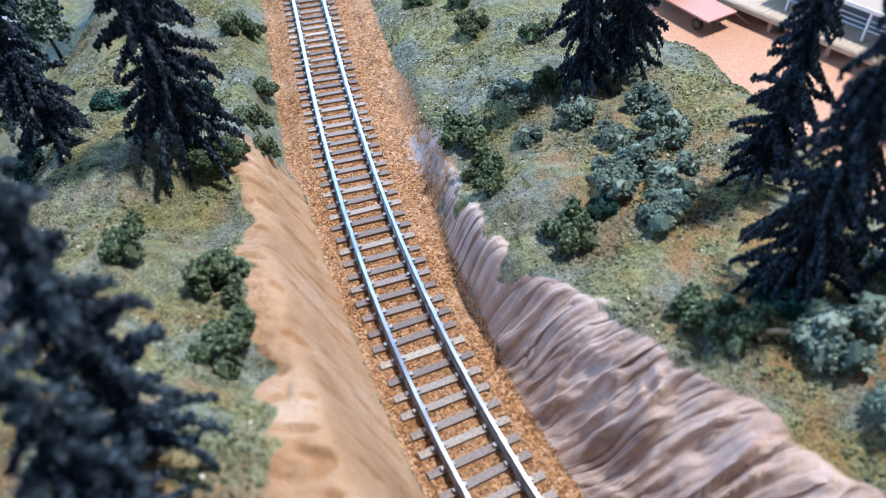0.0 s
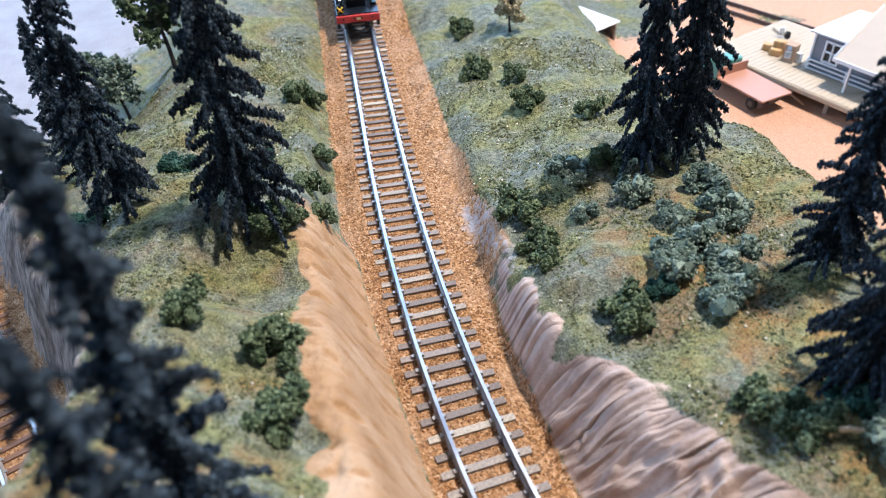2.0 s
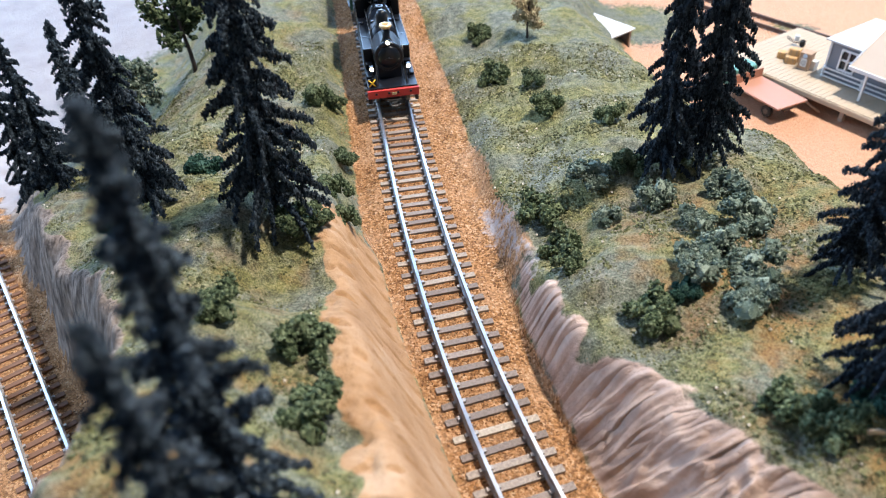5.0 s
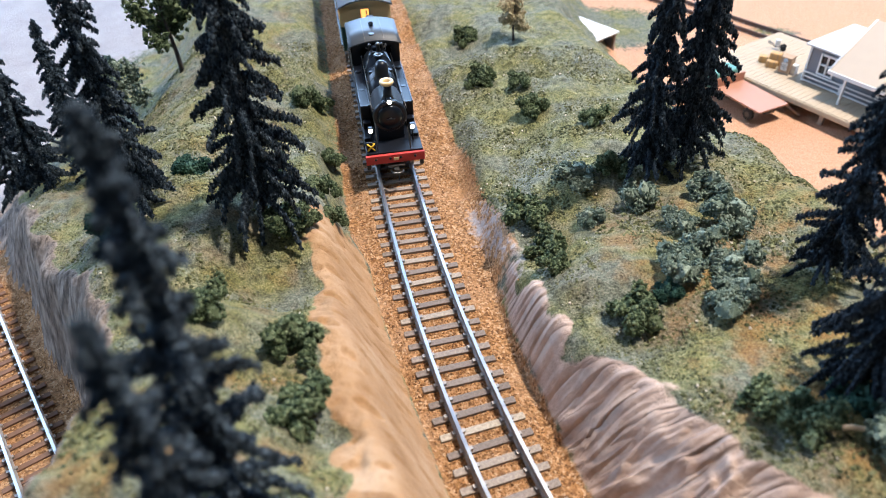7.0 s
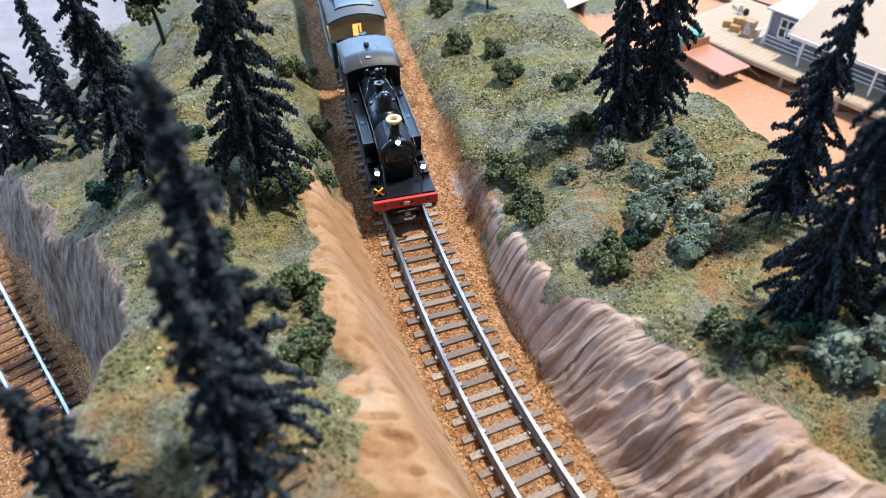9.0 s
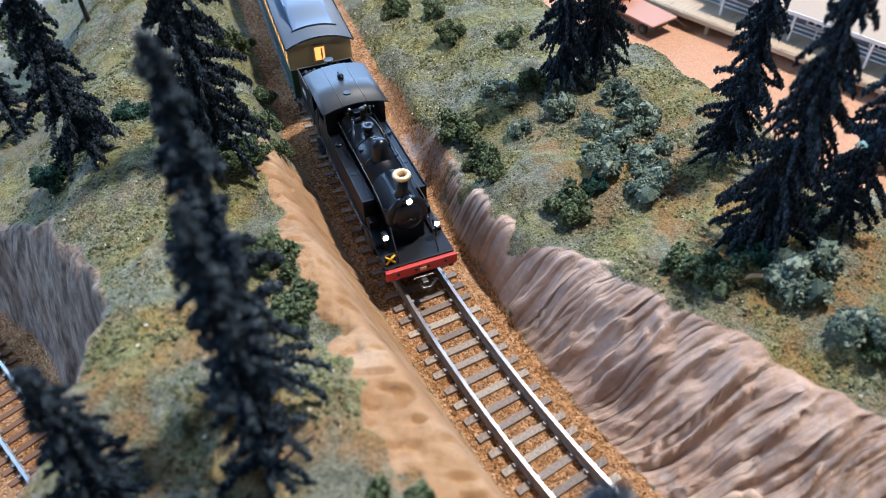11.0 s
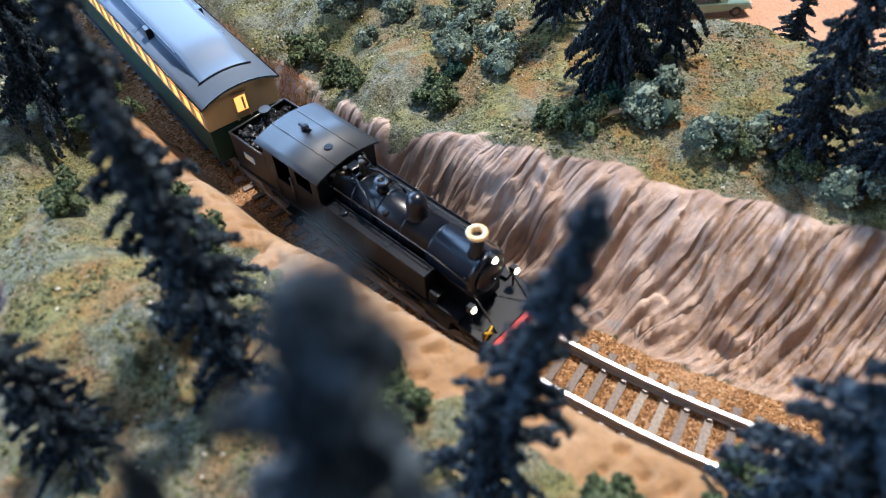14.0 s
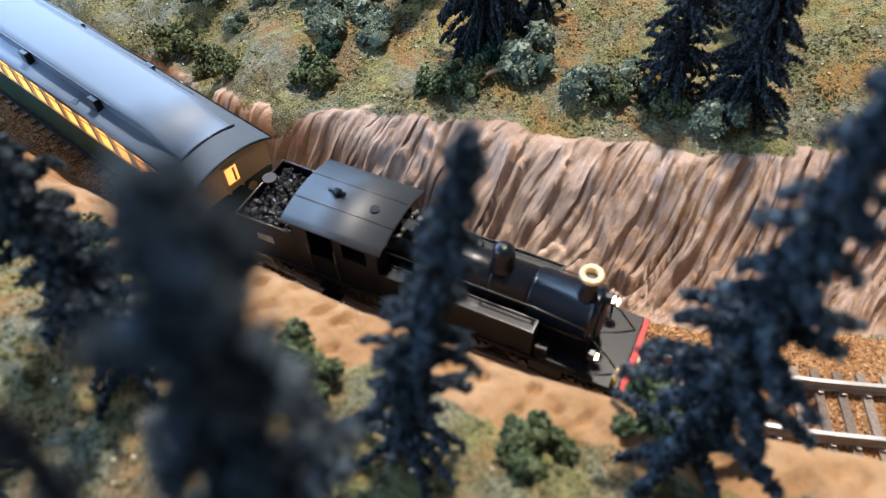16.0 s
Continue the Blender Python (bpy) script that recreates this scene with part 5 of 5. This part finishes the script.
part("barrow_frame", bm, IRON, barrow)
box_part("bundle", barrow, WHITE, (-0.0025, 0.0012, -0.0014, 0.0014, 0.0033, 0.0082), 0.0009, "white cloth bundle")


def build_truck():
    truck = thing("flatbed_truck", "flatbed truck with oxide-red deck and teal cab parked in the dirt", "truck")
    truck.matrix_basis = pose(0.1340, 0.5365, LOW, 0, 0, math.degrees(math.atan2(0.034, -0.027)))
    box_part("deck", truck, BED, (-0.0220, 0.0220, -0.0138, 0.0138, 0.0100, 0.0112), 0.0002, "oxide-red flat deck")
    box_part("headboard", truck, BED, (0.0208, 0.0220, -0.0138, 0.0138, 0.0112, 0.0180), 0.0002)
    box_part("chassis", truck, BLACK, (-0.0200, 0.0420, -0.0050, 0.0050, 0.0060, 0.0100), 0.0003)
    bm = bmesh.new()
    bm_box(bm, 0.0235, 0.0360, -0.0110, 0.0110, 0.0060, 0.0205, 0.0016)
    cab = part("cab", bm, CANVAS, truck, "teal rounded cab")
    box_part("windscreen", cab, DARK_GLASS, (0.0358, 0.0363, -0.0090, 0.0090, 0.0135, 0.0188))
    box_part("bonnet", truck, CANVAS, (0.0360, 0.0470, -0.0080, 0.0080, 0.0060, 0.0135), 0.0014)
    for x in (-0.0110, 0.0400):
        for y in (-0.0108, 0.0108):
            bm = bmesh.new()
            bm_lathe(bm, [(-0.0014, 0.0036), (-0.0012, 0.0043), (0.0012, 0.0043), (0.0014, 0.0036)], pose(x, y, 0.0043, 90, 0, 0), 20)
            w = part("wheel", bm, RUBBER, truck)
            bm = bmesh.new()
            bm_lathe(bm, [(-0.0016, 0.0020), (0.0016, 0.0020)], pose(x, y, 0.0043, 90, 0, 0), 14)
            part("rim", bm, IRON, w)


build_truck()


def build_car():
    car = thing("sedan_car", "sage-green four-door sedan parked on the red dirt", "car")
    car.matrix_basis = pose(0.2640, 0.3600, LOW, 0, 0, -10)
    bm = bmesh.new()
    body = [(-0.0265, 0.0042), (-0.0268, 0.0086), (-0.0225, 0.0098), (-0.0140, 0.0102), (0.0080, 0.0100), (0.0235, 0.0088), (0.0262, 0.0074), (0.0265, 0.0042)]
    left = [bm.verts.new((x, -0.0104, z)) for x, z in body]
    right = [bm.verts.new((x, 0.0104, z)) for x, z in body]
    for i in range(len(body) - 1):
        bm.faces.new((left[i], left[i + 1], right[i + 1], right[i]))
    bm.faces.new(left)
    bm.faces.new(right[::-1])
    bm.faces.new((left[0], right[0], right[-1], left[-1]))
    bmesh.ops.bevel(bm, geom=bm.edges[:], offset=0.0009, segments=2, affect='EDGES')
    part("body", bm, CAR_PAINT, car)
    bm = bmesh.new()
    cab = [(-0.0185, 0.0100), (-0.0120, 0.0152), (0.0030, 0.0156), (0.0110, 0.0098)]
    left = [bm.verts.new((x, -0.0098 + (z - 0.0098) * 0.35, z)) for x, z in cab]
    right = [bm.verts.new((x, 0.0098 - (z - 0.0098) * 0.35, z)) for x, z in cab]
    for i in range(3):
        bm.faces.new((left[i], left[i + 1], right[i + 1], right[i]))
    bm.faces.new(left)
    bm.faces.new(right[::-1])
    bm.faces.new((left[0], right[0], right[-1], left[-1]))
    bmesh.ops.bevel(bm, geom=bm.edges[:], offset=0.0007, segments=2, affect='EDGES')
    part("cabin", bm, CAR_PAINT, car)
    for e in (-1, 1):
        for xa, xb in ((-0.0125, -0.0052), (-0.0040, 0.0045)):
            bm = bmesh.new()
            vs = [bm.verts.new((x, e * (0.0100 - (z - 0.0098) * 0.35), z)) for x, z in ((xa - 0.0016, 0.0108), (xb + 0.0008, 0.0108), (xb - 0.0004, 0.0148), (xa + 0.0006, 0.0148))]
            f = bm.faces.new(vs)
            ext = bmesh.ops.extrude_face_region(bm, geom=[f])
            for v in ext["geom"]:
                if isinstance(v, bmesh.types.BMVert):
                    v.co.y -= e * 0.0006
            part("side_window", bm, DARK_GLASS, car)
        for x in (-0.0165, 0.0165):
            bm = bmesh.new()
            bm_lathe(bm, [(-0.0012, 0.0030), (-0.0010, 0.0036), (0.0010, 0.0036), (0.0012, 0.0030)], pose(x, e * 0.0095, 0.0036, 90, 0, 0), 18)
            w = part("wheel", bm, RUBBER, car)
            bm = bmesh.new()
            bm_lathe(bm, [(-0.0014, 0.0020), (0.0014, 0.0020)], pose(x, e * 0.0095, 0.0036, 90, 0, 0), 14)
            part("rim", bm, IRON, w)
        bm = bmesh.new()
        bm_box(bm, 0.0262, 0.0268, e * 0.0075 - 0.0016, e * 0.0075 + 0.0016, 0.0060, 0.0078, 0.0002)
        part("headlight", bm, WHITE, car)
        box_part("bumper", car, IRON, (min(e * 0.0266, e * 0.0274), max(e * 0.0266, e * 0.0274), -0.0100, 0.0100, 0.0040, 0.0052), 0.0002)
    for xa, za, xb, zb in ((0.0104, 0.0104, 0.0038, 0.0152), (-0.0180, 0.0106, -0.0126, 0.0149)):
        bm = bmesh.new()
        o = 0.0003 if xa > 0 else -0.0003
        vs = [bm.verts.new(p) for p in ((xa + o, -0.0084, za + 0.0003), (xa + o, 0.0084, za + 0.0003), (xb + o, 0.0074, zb + 0.0003), (xb + o, -0.0074, zb + 0.0003))]
        f = bm.faces.new(vs)
        ext = bmesh.ops.extrude_face_region(bm, geom=[f])
        for v in ext["geom"]:
            if isinstance(v, bmesh.types.BMVert):
                v.co.z -= 0.0006
        part("windscreen", bm, DARK_GLASS, car)


build_car()


def build_shed():
    shed = thing("small_shed", "small open shed with a white flat roof", "shed")
    shed.matrix_basis = pose(0.010, 0.620, LOW, 0, 0, -39)
    box_part("roof", shed, WHITE, (-0.024, 0.024, -0.016, 0.016, 0.0195, 0.0206), 0.0002, "white flat roof sheet")
    for x in (-0.021, 0.021):
        for y in (-0.013, 0.013):
            box_part("post", shed, TIMBER, (x - 0.001, x + 0.001, y - 0.001, y + 0.001, -0.001, 0.0195))
    box_part("back_wall", shed, GREY_WALL, (-0.0198, 0.0198, 0.0125, 0.0135, 0, 0.0193))


build_shed()


# ---- broad-leaved trees with open crowns ----
def gum_meshes(seed, height, material):
    rng = np.random.RandomState(seed)
    bm = bmesh.new()
    trunk = [Vector((0.02 * height * math.sin(3 * u + seed), 0.02 * height * math.cos(4 * u), height * 0.75 * u)) for u in np.linspace(-0.03, 1, 7)]
    bm_tube(bm, trunk, [height * 0.026 * (1 - 0.7 * i / 6) for i in range(7)], 7)
    pts, sizes = [], []
    for i in range(17):
        u = rng.uniform(0.35, 1.0)
        base = trunk[0].lerp(trunk[-1], u)
        a, r = rng.rand() * 6.283, height * rng.uniform(0.16, 0.38) * (1.25 - 0.5 * u)
        tip = base + Vector((math.cos(a) * r, math.sin(a) * r, r * rng.uniform(0.1, 0.8)))
        mid = base.lerp(tip, 0.5) + Vector((0, 0, height * 0.02))
        bm_tube(bm, [base, mid, tip], [height * 0.010, height * 0.006, height * 0.003], 5)
        for _ in range(120):
            w = rng.uniform(0.4, 1.1)
            pts.append(base.lerp(tip, w) + Vector([float(v) for v in rng.normal(0, height * 0.042, 3)]))
            sizes.append(height * rng.uniform(0.012, 0.028))
    return mesh_of("trunk", bm, BARK), lumps("crown", pts, sizes, material, rng, 0.6, (OCT, OCT_F))


BLOSSOM = foliage("cream_flock", (0.20, 0.16, 0.09), (0.42, 0.36, 0.22), (0.62, 0.55, 0.38))
for gx, gy, gh, gs, gm, gl in ((-0.2440, 0.4210, 0.070, 51, GREEN, "open-crowned green gum tree on the hill"), (-0.2700, 0.3950, 0.055, 52, SAGE, "open-crowned green gum tree on the hill"), (-0.0315, 0.4731, 0.034, 54, BLOSSOM, "small bare tree with cream blossom by the line")):
    gum = thing("gum_tree", gl, "tree")
    for gname, gme in zip(("trunk", "crown"), gum_meshes(gs, gh, gm)):
        gob = new(gname, gme)
        gob.parent = gum
    gum.matrix_basis = pose(gx, gy, height_at(gx, gy) - 0.001)

twig = new("fallen_log")
tagged(twig, "bleached fallen log lying between the bushes", "log")
bm = bmesh.new()
bm_tube(bm, [(-0.007, 0, 0), (-0.002, 0.0006, 0.0003), (0.003, -0.0003, 0.0004), (0.007, 0.0002, 0)], [0.0007, 0.0008, 0.0007, 0.0005], 6)
part("log_body", bm, plain("bleached_wood", (0.50, 0.40, 0.28), 0.9), twig)
twig.matrix_basis = pose(0.0990, 0.1670, height_at(0.0990, 0.1670) + 0.0035, 0, 0, 8)
for gx, gy, gturn, gl in ((-0.0300, 0.0880, 50, 1.0), (-0.0240, 0.0700, 130, 0.8)):
    ob = new("fallen_twig")
    tagged(ob, "thin brown twig lying on the bank", "twig")
    bm = bmesh.new()
    bm_tube(bm, [(-0.006, 0, 0), (0, 0.0005, 0.0002), (0.006, 0, 0)], [0.0004, 0.0004, 0.0002], 5)
    part("twig_body", bm, BARK, ob)
    ob.matrix_basis = pose(gx, gy, height_at(gx, gy) + 0.0005, 0, 0, gturn)


# ---- the train's run ----
def motions():
    loco_rows, car_rows = [], []
    for i in range(65):
        t = i * 0.25
        front = -0.2568 + 0.0336 * (t - 4.0) - 0.0016 * float(smooth((t - 12.0) / 4.0))
        for rows, a, b, mid in ((loco_rows, 0.022, 0.104, 0.063), (car_rows, 0.168, 0.308, 0.238)):
            ax, ay, _, _ = (float(v) for v in course(front - a))
            bx, by, _, _ = (float(v) for v in course(front - b))
            rows.append((t, pose((ax + bx) / 2, (ay + by) / 2, 0.0042, 0, 0, math.degrees(math.atan2(ay - by, ax - bx)))))
    walk(LOCO, loco_rows)
    walk(CARRIAGE, car_rows)


motions()
